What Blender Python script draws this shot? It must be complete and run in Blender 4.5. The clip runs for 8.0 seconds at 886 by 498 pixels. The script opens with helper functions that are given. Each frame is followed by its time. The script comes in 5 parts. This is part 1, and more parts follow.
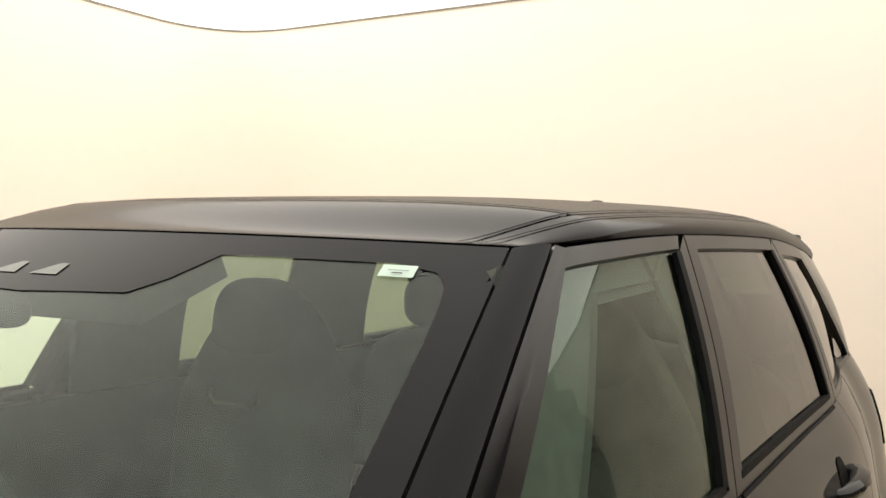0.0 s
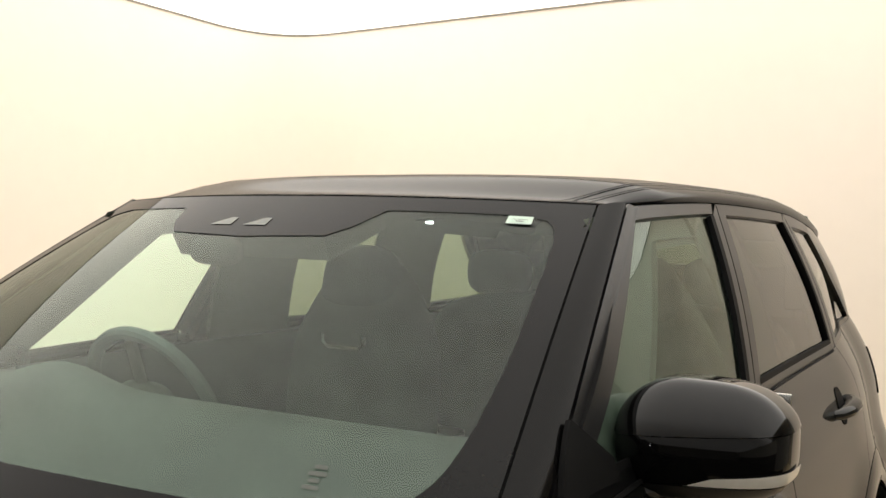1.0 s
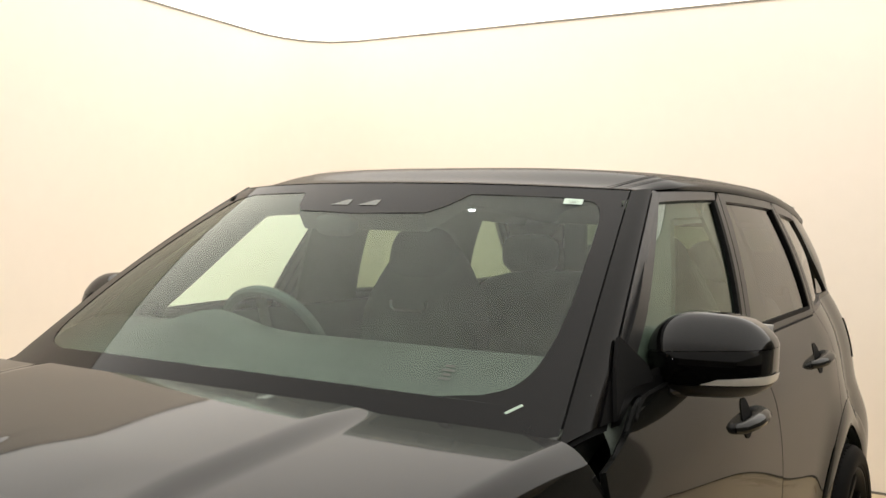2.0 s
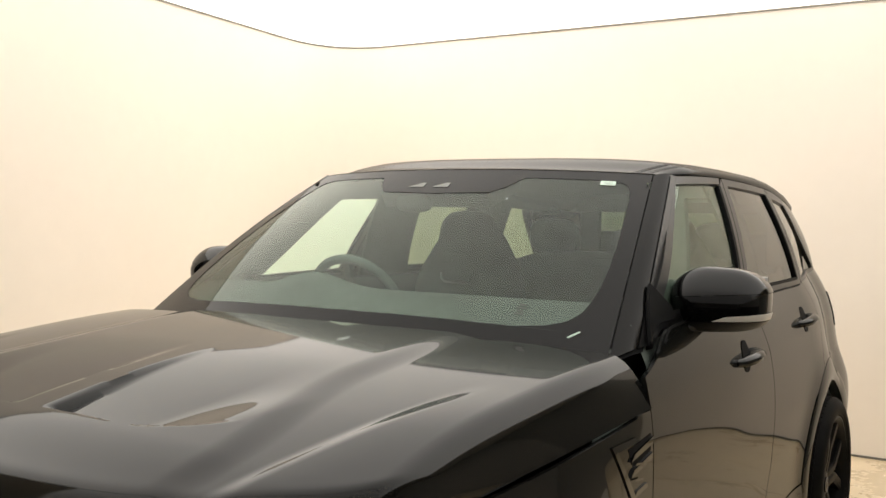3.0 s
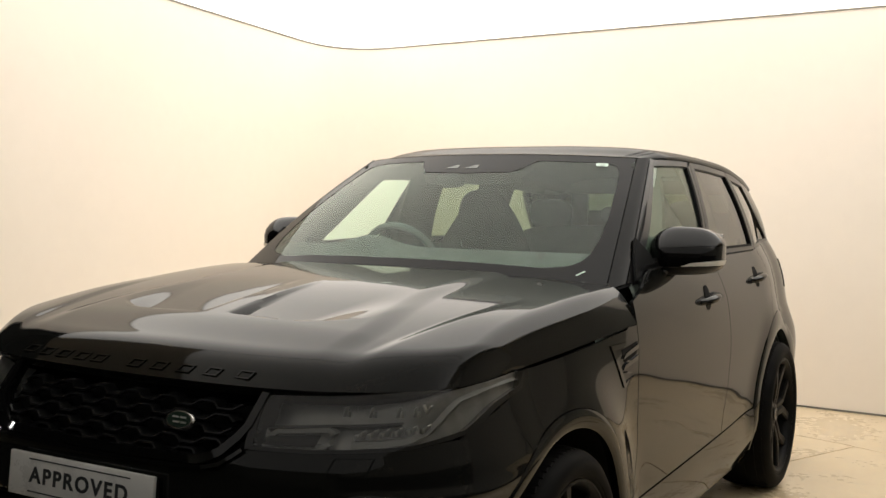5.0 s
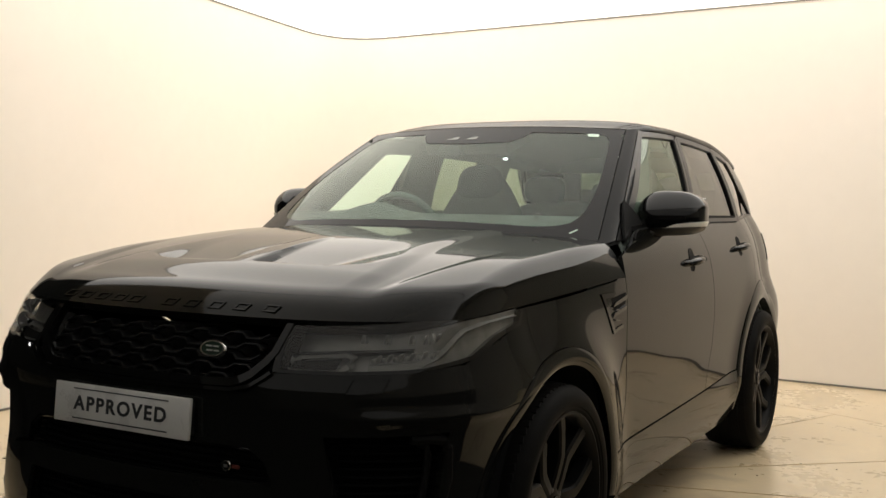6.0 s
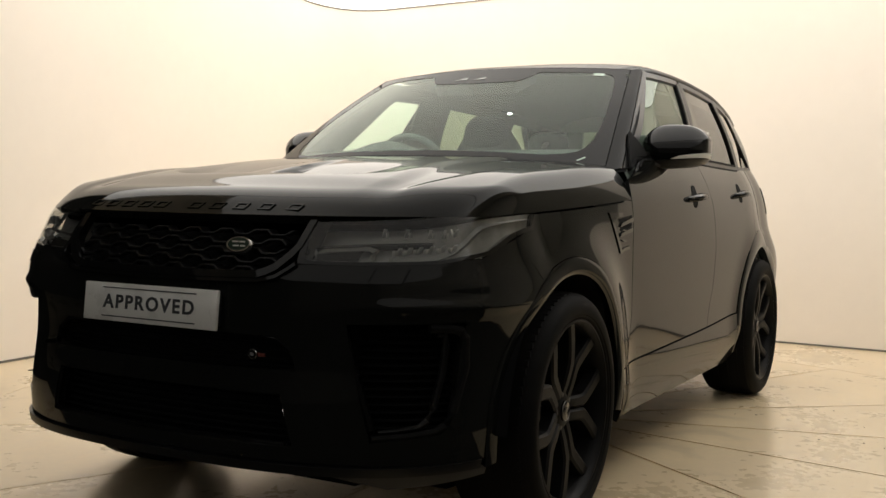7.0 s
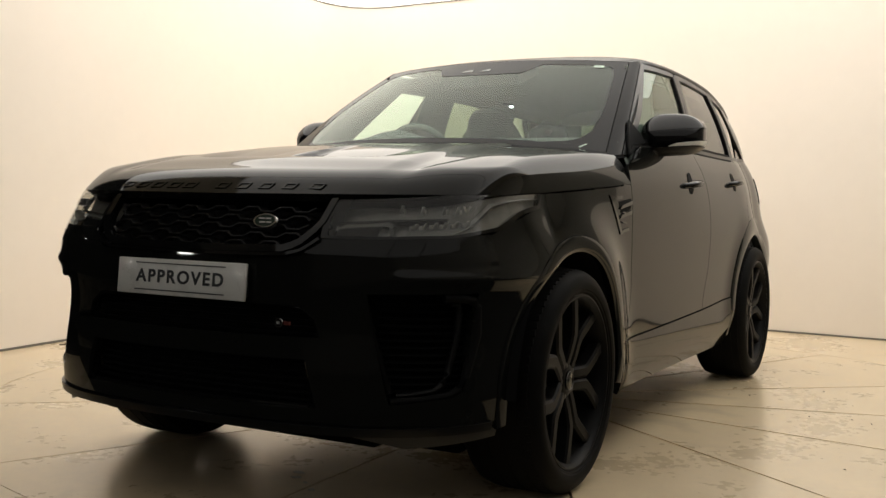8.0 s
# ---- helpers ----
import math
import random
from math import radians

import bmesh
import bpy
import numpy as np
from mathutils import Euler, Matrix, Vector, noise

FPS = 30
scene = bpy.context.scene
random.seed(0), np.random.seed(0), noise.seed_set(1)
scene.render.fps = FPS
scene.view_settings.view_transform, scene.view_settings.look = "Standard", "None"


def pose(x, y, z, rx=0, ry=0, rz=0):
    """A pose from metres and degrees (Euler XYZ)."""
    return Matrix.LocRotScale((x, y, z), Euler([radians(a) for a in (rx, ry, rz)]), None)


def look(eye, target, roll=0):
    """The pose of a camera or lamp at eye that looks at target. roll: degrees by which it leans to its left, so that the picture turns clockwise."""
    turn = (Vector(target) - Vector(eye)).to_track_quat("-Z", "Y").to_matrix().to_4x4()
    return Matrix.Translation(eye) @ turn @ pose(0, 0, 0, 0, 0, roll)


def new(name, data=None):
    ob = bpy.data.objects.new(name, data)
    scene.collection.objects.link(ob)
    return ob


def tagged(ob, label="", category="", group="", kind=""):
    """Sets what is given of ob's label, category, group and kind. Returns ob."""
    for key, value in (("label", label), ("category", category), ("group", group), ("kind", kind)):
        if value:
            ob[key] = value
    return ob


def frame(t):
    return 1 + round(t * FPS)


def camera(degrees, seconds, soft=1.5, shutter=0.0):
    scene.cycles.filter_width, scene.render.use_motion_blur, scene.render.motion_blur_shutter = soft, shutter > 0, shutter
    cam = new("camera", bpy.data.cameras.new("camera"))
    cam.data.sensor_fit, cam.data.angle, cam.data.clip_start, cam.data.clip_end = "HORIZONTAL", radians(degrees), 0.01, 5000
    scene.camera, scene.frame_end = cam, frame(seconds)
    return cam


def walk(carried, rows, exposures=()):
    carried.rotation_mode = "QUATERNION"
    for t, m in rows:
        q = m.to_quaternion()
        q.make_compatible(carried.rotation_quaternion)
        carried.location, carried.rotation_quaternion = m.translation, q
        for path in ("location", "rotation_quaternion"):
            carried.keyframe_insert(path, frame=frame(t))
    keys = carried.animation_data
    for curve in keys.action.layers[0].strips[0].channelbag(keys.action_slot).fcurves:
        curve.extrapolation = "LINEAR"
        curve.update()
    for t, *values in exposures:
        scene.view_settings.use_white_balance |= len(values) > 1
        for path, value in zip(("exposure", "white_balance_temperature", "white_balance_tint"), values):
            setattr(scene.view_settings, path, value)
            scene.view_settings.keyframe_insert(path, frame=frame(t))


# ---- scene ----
cam = camera(46.8, 8.0)
PATH = [
    (0, (1.299, 0.144, 1.719), (0.266, 1.855, 1.651), 0.6),
    (0.5, (1.347, -0.129, 1.684), (0.306, 1.577, 1.614), 0.8),
    (1, (1.436, -0.438, 1.654), (0.387, 1.264, 1.585), 0.8),
    (1.5, (1.527, -0.756, 1.643), (0.481, 0.947, 1.571), 1.0),
    (3, (1.762, -1.754, 1.539), (0.736, -0.038, 1.47), 1.1),
    (3.5, (1.835, -2.047, 1.533), (0.818, -0.327, 1.461), 1.1),
    (4, (1.917, -2.306, 1.514), (0.913, -0.578, 1.439), 1.1),
    (5.5, (2.115, -2.833, 1.407), (1.138, -1.089, 1.325), 1.0),
    (6, (2.162, -2.956, 1.322), (1.191, -1.209, 1.24), 1.0),
    (6.5, (2.167, -3.046, 1.187), (1.201, -1.296, 1.102), 1.2),
    (7, (2.173, -3.095, 1.051), (1.211, -1.344, 0.964), 1.2),
    (7.5, (2.207, -3.206, 0.988), (1.249, -1.452, 0.9), 1.2),
    (8, (2.224, -3.301, 0.987), (1.271, -1.545, 0.9), 1.2),
]
walk(cam, [(t, look(eye, target, roll)) for t, eye, target, roll in PATH])

# ---- light of the booth ----
world = bpy.data.worlds.new("hall_air")
world.use_nodes = True
world.node_tree.nodes["Background"].inputs[0].default_value = (0.02, 0.018, 0.015, 1)
world.node_tree.nodes["Background"].inputs[1].default_value = 0.3
scene.world = world
scene.view_settings.exposure = 0.0
PANEL_GLOW, DIM_GLOW = 1.84, 0.34


# ---- materials ----
def material(name, base, rough=0.5, metal=0.0, coat=0.0, spec=0.5, vary=0.0, size=8.0, bump=0.0, bump_size=60.0, rough_vary=0.0, tint=None):
    """A principled surface with colour and roughness that wander at two scales, and fine relief."""
    m = bpy.data.materials.new(name)
    m.use_nodes = True
    nt = m.node_tree
    p = nt.nodes["Principled BSDF"]
    p.inputs["Base Color"].default_value = (*base, 1)
    p.inputs["Roughness"].default_value = rough
    p.inputs["Metallic"].default_value = metal
    p.inputs["Coat Weight"].default_value = coat
    p.inputs["Coat Roughness"].default_value = 0.04
    p.inputs["Specular IOR Level"].default_value = 0.0 if coat >= 1 else spec
    p.inputs["Coat IOR"].default_value = 1.42
    at = nt.nodes.new("ShaderNodeTexCoord").outputs["Object"]
    if vary or rough_vary:
        big = nt.nodes.new("ShaderNodeTexNoise")
        big.inputs["Scale"].default_value, big.inputs["Detail"].default_value = size, 6
        small = nt.nodes.new("ShaderNodeTexNoise")
        small.inputs["Scale"].default_value, small.inputs["Detail"].default_value = size * 14, 4
        nt.links.new(at, big.inputs["Vector"])
        nt.links.new(at, small.inputs["Vector"])
        both = nt.nodes.new("ShaderNodeMath")
        both.operation = "MULTIPLY_ADD"
        both.inputs[1].default_value = 0.4
        nt.links.new(small.outputs[0], both.inputs[0])
        nt.links.new(big.outputs[0], both.inputs[2])
        if vary:
            ramp = nt.nodes.new("ShaderNodeMix")
            ramp.data_type = "RGBA"
            other = tint or tuple(c * (1 - vary) for c in base)
            ramp.inputs[6].default_value = (*other, 1)
            ramp.inputs[7].default_value = (*tuple(min(1, c * (1 + vary * 0.4)) for c in base), 1)
            spread = nt.nodes.new("ShaderNodeMapRange")
            spread.inputs[1].default_value, spread.inputs[2].default_value = 0.45, 0.95
            nt.links.new(both.outputs[0], spread.inputs[0])
            nt.links.new(spread.outputs[0], ramp.inputs[0])
            nt.links.new(ramp.outputs[2], p.inputs["Base Color"])
        if rough_vary:
            span = nt.nodes.new("ShaderNodeMapRange")
            span.inputs[1].default_value, span.inputs[2].default_value = 0.4, 1.0
            span.inputs[3].default_value, span.inputs[4].default_value = max(0, rough - rough_vary), rough + rough_vary
            nt.links.new(both.outputs[0], span.inputs[0])
            nt.links.new(span.outputs[0], p.inputs["Roughness"])
    if bump:
        grain = nt.nodes.new("ShaderNodeTexNoise")
        grain.inputs["Scale"].default_value, grain.inputs["Detail"].default_value = bump_size, 5
        nt.links.new(at, grain.inputs["Vector"])
        relief = nt.nodes.new("ShaderNodeBump")
        relief.inputs["Strength"].default_value, relief.inputs["Distance"].default_value = bump, 0.002
        nt.links.new(grain.outputs[0], relief.inputs["Height"])
        nt.links.new(relief.outputs[0], p.inputs["Normal"])
    return m


def glass(name, tint, ior=1.45, rough=0.0, sheen=0.62, cast=(1, 1, 1), dust=0.0, base=0.8):
    """Thin glazing: tinted see-through with a real mirror gloss by Fresnel."""
    m = bpy.data.materials.new(name)
    m.use_nodes = True
    nt = m.node_tree
    nt.nodes.remove(nt.nodes["Principled BSDF"])
    clear = nt.nodes.new("ShaderNodeBsdfTransparent")
    clear.inputs[0].default_value = (*tint, 1)
    gloss = nt.nodes.new("ShaderNodeBsdfGlossy")
    gloss.inputs["Roughness"].default_value = rough
    gloss.inputs["Color"].default_value = (*cast, 1)
    facing = nt.nodes.new("ShaderNodeLayerWeight")
    facing.inputs[0].default_value = 0.5
    fifth = nt.nodes.new("ShaderNodeMath")
    fifth.operation = "POWER"
    fifth.inputs[1].default_value = 5.0
    nt.links.new(facing.outputs["Facing"], fifth.inputs[0])
    f0 = ((ior - 1) / (ior + 1)) ** 2 * 1.3
    edge = nt.nodes.new("ShaderNodeMath")
    edge.operation = "MULTIPLY_ADD"
    edge.inputs[1].default_value, edge.inputs[2].default_value = sheen * (1 - f0), f0 * base
    nt.links.new(fifth.outputs[0], edge.inputs[0])
    mix = nt.nodes.new("ShaderNodeMixShader")
    nt.links.new(edge.outputs[0], mix.inputs[0])
    nt.links.new(clear.outputs[0], mix.inputs[1])
    nt.links.new(gloss.outputs[0], mix.inputs[2])
    last = mix
    if dust:
        film = nt.nodes.new("ShaderNodeBsdfDiffuse")
        film.inputs["Color"].default_value = (*(0.9 * c for c in cast), 1)
        last = nt.nodes.new("ShaderNodeMixShader")
        last.inputs[0].default_value = dust
        nt.links.new(mix.outputs[0], last.inputs[1])
        nt.links.new(film.outputs[0], last.inputs[2])
    nt.links.new(last.outputs[0], nt.nodes["Material Output"].inputs[0])
    return m


def glow(name, colour, strength):
    m = bpy.data.materials.new(name)
    m.use_nodes = True
    p = m.node_tree.nodes["Principled BSDF"]
    p.inputs["Base Color"].default_value = (0.8, 0.8, 0.8, 1)
    p.inputs["Emission Color"].default_value = (*colour, 1)
    p.inputs["Emission Strength"].default_value = strength
    return m


PAINT = material("black_gloss_paint", (0.0085, 0.0088, 0.0080), 0.42, 0.0, 0.69, spec=0.0, vary=0.12, size=300)
GLOSS = material("piano_black_trim", (0.004, 0.004, 0.004), 0.25, 0.0, 1.0, rough_vary=0.03, size=5)
GRILLE = material("black_grille_plastic", (0.008, 0.008, 0.008), 0.3, spec=0.25, vary=0.2, size=30)
SATIN = material("satin_black_plastic", (0.010, 0.010, 0.010), 0.42, vary=0.3, size=20, bump=0.1, bump_size=900)
FELT = material("black_felt_undertray", (0.006, 0.006, 0.006), 0.95, spec=0.0, vary=0.3, size=20)
# Coat cut so that roof and pillars mirror less of the bright ceiling.
ROOF_BLACK = material("black_roof_panel", (0.004, 0.0039, 0.0038), 0.35, 0.0, 0.42, spec=0.0, vary=0.12, size=300)
ROOF_BLACK.node_tree.nodes["Principled BSDF"].inputs["Coat Roughness"].default_value = 0.14
FRAME = material("satin_black_window_frame", (0.006, 0.006, 0.006), 0.32, spec=0.3, vary=0.15, size=40)
SEAL = material("black_rubber_seal", (0.004, 0.004, 0.004), 0.7, spec=0.15, vary=0.2, size=30)
TYRE = material("tyre_rubber", (0.0035, 0.0034, 0.0032), 0.66, spec=0.08, vary=0.4, size=14, bump=0.12, bump_size=150, tint=(0.0065, 0.006, 0.0055))
ALLOY = material("satin_black_alloy", (0.006, 0.006, 0.006), 0.45, 0.0, 0.0, spec=0.10, vary=0.2, size=12)
STEEL = material("brake_steel", (0.16, 0.15, 0.145), 0.4, 1.0, vary=0.4, size=25, bump=0.1, bump_size=200)
CHROME = material("bright_metal", (0.62, 0.61, 0.58), 0.14, 1.0, vary=0.1, size=30)
DARK_CHROME = material("dark_bright_metal", (0.10, 0.10, 0.10), 0.2, 1.0, vary=0.1, size=30)
RED = material("red_enamel", (0.13, 0.030, 0.022), 0.35)
TAIL_RED = material("dark_red_lamp_glass", (0.05, 0.006, 0.005), 0.2, 0.0, 0.9, spec=0.0)
GREEN = material("green_enamel", (0.006, 0.022, 0.012), 0.3)
# Leather and cloth are lifted and greened, putting the windscreen's veil into them.
CABIN = material("veil_lifted_leather", (0.20, 0.232, 0.205), 0.55, spec=0.2, vary=0.35, size=10, bump=0.0)
DASH = material("dark_soft_plastic", (0.086, 0.092, 0.080), 0.6, spec=0.2, vary=0.3, size=12)
HEADLINER = material("veil_lifted_cloth", (0.120, 0.134, 0.110), 0.9, spec=0.1, vary=0.2, size=40)
FRIT = material("black_ceramic_band", (0.006, 0.006, 0.006), 0.6, 0.0, 0.5, spec=0.0, vary=0.1, size=40)
PLATE = material("white_plate_plastic", (0.72, 0.71, 0.67), 0.3, 0.0, 0.6, vary=0.08, size=12, rough_vary=0.1)
INK = material("dark_ink", (0.02, 0.021, 0.022), 0.45)
LABEL = material("pale_green_label", (0.62, 0.78, 0.66), 0.4, vary=0.06, size=40)
SILVER = material("lamp_reflector", (0.80, 0.80, 0.78), 0.30, 1.0, vary=0.10, size=50)
LAMP_BOWL = material("lamp_bowl", (0.34, 0.34, 0.33), 0.45, 0.7, vary=0.3, size=25)
DARK_FLOOR = material("dark_floor_for_reflections", (0.028, 0.027, 0.024), 0.9, spec=0.1, vary=0.3, size=4, bump=0.2, bump_size=200)
FLAKE = material("pale_flake", (0.55, 0.52, 0.45), 0.7, vary=0.2, size=60)
DIRT = material("dark_crumb", (0.16, 0.11, 0.06), 0.8, vary=0.3, size=80)
LAMP_DARK = material("lamp_bezel", (0.02, 0.02, 0.02), 0.35, vary=0.3, size=30)
LIGHTGUIDE = material("milky_light_guide", (0.26, 0.26, 0.25), 0.25, vary=0.1, size=60)
SENSOR = material("grey_sensor_window", (0.13, 0.14, 0.12), 0.3, vary=0.2, size=60)
INDICATOR = material("clear_indicator", (0.93, 0.92, 0.86), 0.35, 0.0, 0.4, vary=0.05, size=60)
WINDSCREEN = glass("windscreen_glass", (0.81, 0.96, 0.90), rough=0.0, sheen=0.64, cast=(0.94, 1.0, 0.93), base=1.05)
FRONT_GLASS = glass("side_glass", (0.80, 0.93, 0.87), rough=0.0, sheen=0.9, cast=(0.92, 1.0, 0.92), base=1.0)
PRIVACY = glass("privacy_glass", (0.25, 0.29, 0.22), rough=0.0, sheen=0.9)
LENS = glass("lamp_lens", (0.72, 0.72, 0.70), 1.5)
MESH = material("dark_intake_mesh", (0.002, 0.002, 0.002), 0.7, spec=0.06, vary=0.2, size=30)
WALL = material("cream_booth_paint", (0.935, 0.864, 0.778), 0.75, vary=0.03, size=0.7, bump=0.03, bump_size=30)
SIDE_GREY = material("side_reflection_grey", (0.35, 0.335, 0.295), 0.7, vary=0.08, size=0.8, bump=0.03, bump_size=30)
# Unseen wall: pale above for the bonnet's edge, dark below for the bumper.
REFLECTED_WALL = material("grey_wall_tones_for_reflections", (0.58, 0.55, 0.48), 0.7, vary=0.08, size=0.8, bump=0.03, bump_size=30)
def darken_foot(m, height, low):
    """Paint a wall dark up to a straight line, for dark low reflections."""
    nt = m.node_tree
    p = nt.nodes["Principled BSDF"]
    was = p.inputs["Base Color"].links[0].from_socket
    apart = nt.nodes.new("ShaderNodeSeparateXYZ")
    nt.links.new(nt.nodes["Texture Coordinate"].outputs["Object"], apart.inputs[0])
    line = nt.nodes.new("ShaderNodeMath")
    line.operation = "LESS_THAN"
    line.inputs[1].default_value = height
    nt.links.new(apart.outputs["Z"], line.inputs[0])
    pick = nt.nodes.new("ShaderNodeMix")
    pick.data_type = "RGBA"
    pick.inputs[7].default_value = (*low, 1)
    nt.links.new(line.outputs[0], pick.inputs[0])
    nt.links.new(was, pick.inputs[6])
    nt.links.new(pick.outputs[2], p.inputs["Base Color"])
darken_foot(REFLECTED_WALL, 1.25, (0.06, 0.057, 0.05))
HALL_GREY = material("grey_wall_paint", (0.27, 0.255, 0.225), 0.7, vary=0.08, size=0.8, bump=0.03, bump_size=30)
SOFFIT = material("grey_ceiling_paint", (0.75, 0.72, 0.64), 0.8, vary=0.06, size=0.8, bump=0.03, bump_size=30)
FOOT_SHADE = material("foot_shade_grey", (0.16, 0.15, 0.13), 0.5, vary=0.1, size=10)
# The unlit hall's darkness is put into this near-black colour.
DARK_HALL = material("dark_hall_stand_in", (0.04, 0.039, 0.036), 0.8, vary=0.3, size=1.5)
READING = glow("reading_lamp_glow", (1.0, 0.98, 0.95), 6.0)
CEIL_PANEL = glow("stretched_light_ceiling", (1.0, 0.968, 0.915), PANEL_GLOW)
nodes, links = CEIL_PANEL.node_tree.nodes, CEIL_PANEL.node_tree.links
# Glow fades towards the unseen front, softening reflections on the bonnet.
along = nodes.new("ShaderNodeSeparateXYZ")
links.new(nodes.new("ShaderNodeTexCoord").outputs["Object"], along.inputs[0])
fade = nodes.new("ShaderNodeMapRange")
fade.interpolation_type = "SMOOTHSTEP"
for k, value in ((1, -1.0), (2, 1.2), (3, DIM_GLOW), (4, PANEL_GLOW)):
    fade.inputs[k].default_value = value
links.new(along.outputs["Y"], fade.inputs[0])
links.new(fade.outputs[0], nodes["Principled BSDF"].inputs["Emission Strength"])
SPOT = glow("hall_spot_glow", (1.0, 0.97, 0.92), 70.0)


def concrete():
    m = material("polished_concrete", (0.76, 0.62, 0.41), 0.30, 0.0, 0.55, vary=0.22, size=1.6, bump=0.05, bump_size=40, rough_vary=0.10, tint=(0.66, 0.53, 0.345))
    nt = m.node_tree
    p = nt.nodes["Principled BSDF"]
    p.inputs["Coat Roughness"].default_value = 0.19
    p.inputs["Coat IOR"].default_value = 1.5
    was = p.inputs["Base Color"].links[0].from_socket
    at = nt.nodes["Texture Coordinate"].outputs["Object"]
    blot = nt.nodes.new("ShaderNodeTexNoise")
    blot.inputs["Scale"].default_value, blot.inputs["Detail"].default_value = 1.9, 7
    blot.inputs["Distortion"].default_value = 1.2
    nt.links.new(at, blot.inputs["Vector"])
    cut = nt.nodes.new("ShaderNodeMapRange")
    cut.inputs[1].default_value, cut.inputs[2].default_value = 0.60, 0.72
    cut.inputs[4].default_value = 0.24
    nt.links.new(blot.outputs[0], cut.inputs[0])
    stain = nt.nodes.new("ShaderNodeMix")
    stain.data_type = "RGBA"
    stain.inputs[7].default_value = (0.27, 0.20, 0.125, 1)
    nt.links.new(cut.outputs[0], stain.inputs[0])
    nt.links.new(was, stain.inputs[6])
    nt.links.new(stain.outputs[2], p.inputs["Base Color"])
    return m


CONCRETE = concrete()


# ---- mesh helpers ----
def curve(*points):
    """A smooth function through (at, value) pairs, level beyond its ends."""
    xs = [p[0] for p in points]
    ys = [p[1] for p in points]
    n = len(xs)
    d = [(ys[i + 1] - ys[i]) / (xs[i + 1] - xs[i]) for i in range(n - 1)]
    m = [d[0]] + [0.0 if d[i - 1] * d[i] <= 0 else 2 * d[i - 1] * d[i] / (d[i - 1] + d[i]) for i in range(1, n - 1)] + [d[-1]]

    def value(x):
        if x <= xs[0]:
            return ys[0]
        if x >= xs[-1]:
            return ys[-1]
        i = 0
        while x > xs[i + 1]:
            i += 1
        h = xs[i + 1] - xs[i]
        t = (x - xs[i]) / h
        return ys[i] * (1 + 2 * t) * (1 - t) ** 2 + h * m[i] * t * (1 - t) ** 2 + ys[i + 1] * t * t * (3 - 2 * t) + h * m[i + 1] * t * t * (t - 1)

    return value


def smooth(a, b, x):
    t = min(1.0, max(0.0, (x - a) / (b - a)))
    return t * t * (3 - 2 * t)


def lerp(a, b, t):
    return a + (b - a) * t


def face_out(bm, out):
    """Turn all faces to the side named by out."""
    bm.normal_update()
    total = Vector((0, 0, 0))
    for f in bm.faces:
        total += f.normal * f.calc_area()
    if total.dot(Vector(out)) < 0:
        bmesh.ops.reverse_faces(bm, faces=bm.faces[:])
        bm.normal_update()
    return bm


def grid(fn, us, vs, out):
    """A sheet of points fn(u, v)."""
    bm = bmesh.new()
    rows = [[bm.verts.new(fn(u, v)) for v in vs] for u in us]
    for i in range(len(us) - 1):
        for j in range(len(vs) - 1):
            bm.faces.new((rows[i][j], rows[i + 1][j], rows[i + 1][j + 1], rows[i][j + 1]))
    bmesh.ops.remove_doubles(bm, verts=bm.verts[:], dist=1e-5)
    return face_out(bm, out)


def sheet(fn, quads, n, out):
    """A sheet over four-cornered fields of a surface fn(u, v); fields that share an edge are joined."""
    bm = bmesh.new()
    for a, b, c, d in quads:
        rows = []
        for i in range(n + 1):
            s = i / n
            row = []
            for j in range(n + 1):
                t = j / n
                u = (a[0] * (1 - s) + b[0] * s) * (1 - t) + (d[0] * (1 - s) + c[0] * s) * t
                v = (a[1] * (1 - s) + b[1] * s) * (1 - t) + (d[1] * (1 - s) + c[1] * s) * t
                row.append(bm.verts.new(fn(u, v)))
            rows.append(row)
        for i in range(n):
            for j in range(n):
                bm.faces.new((rows[i][j], rows[i + 1][j], rows[i + 1][j + 1], rows[i][j + 1]))
    bmesh.ops.remove_doubles(bm, verts=bm.verts[:], dist=2e-4)
    bmesh.ops.recalc_face_normals(bm, faces=bm.faces[:])
    return face_out(bm, out)


def skirt(bm, depth=0.014):
    """Fold the rim of a panel inwards, so that it has thickness and its joints have depth."""
    bm.normal_update()
    rim = [e for e in bm.edges if len(e.link_faces) == 1]
    normals = {v: v.normal.copy() for e in rim for v in e.verts}
    places = {tuple(round(c, 5) for c in v.co): n for v, n in normals.items()}
    made = bmesh.ops.extrude_edge_only(bm, edges=rim)
    for v in made["geom"]:
        if isinstance(v, bmesh.types.BMVert):
            v.co -= places[tuple(round(c, 5) for c in v.co)] * depth
    bm.normal_update()
    return bm


def offset(bm, by):
    bm.normal_update()
    moves = [(v, v.normal.copy()) for v in bm.verts]
    for v, n in moves:
        v.co += n * by
    return bm


def mirrored(bm):
    other = bm.copy()
    for v in other.verts:
        v.co.x = -v.co.x
    bmesh.ops.reverse_faces(other, faces=other.faces[:])
    return other


def both(bm):
    """Join a left half with its mirror image."""
    half = [f.verts[:] for f in bm.faces]
    made = {}
    for face in half:
        for v in face:
            if v not in made:
                made[v] = bm.verts.new((-v.co.x, v.co.y, v.co.z))
        bm.faces.new([made[v] for v in reversed(face)])
    bmesh.ops.remove_doubles(bm, verts=bm.verts[:], dist=2e-4)
    bm.normal_update()
    return bm


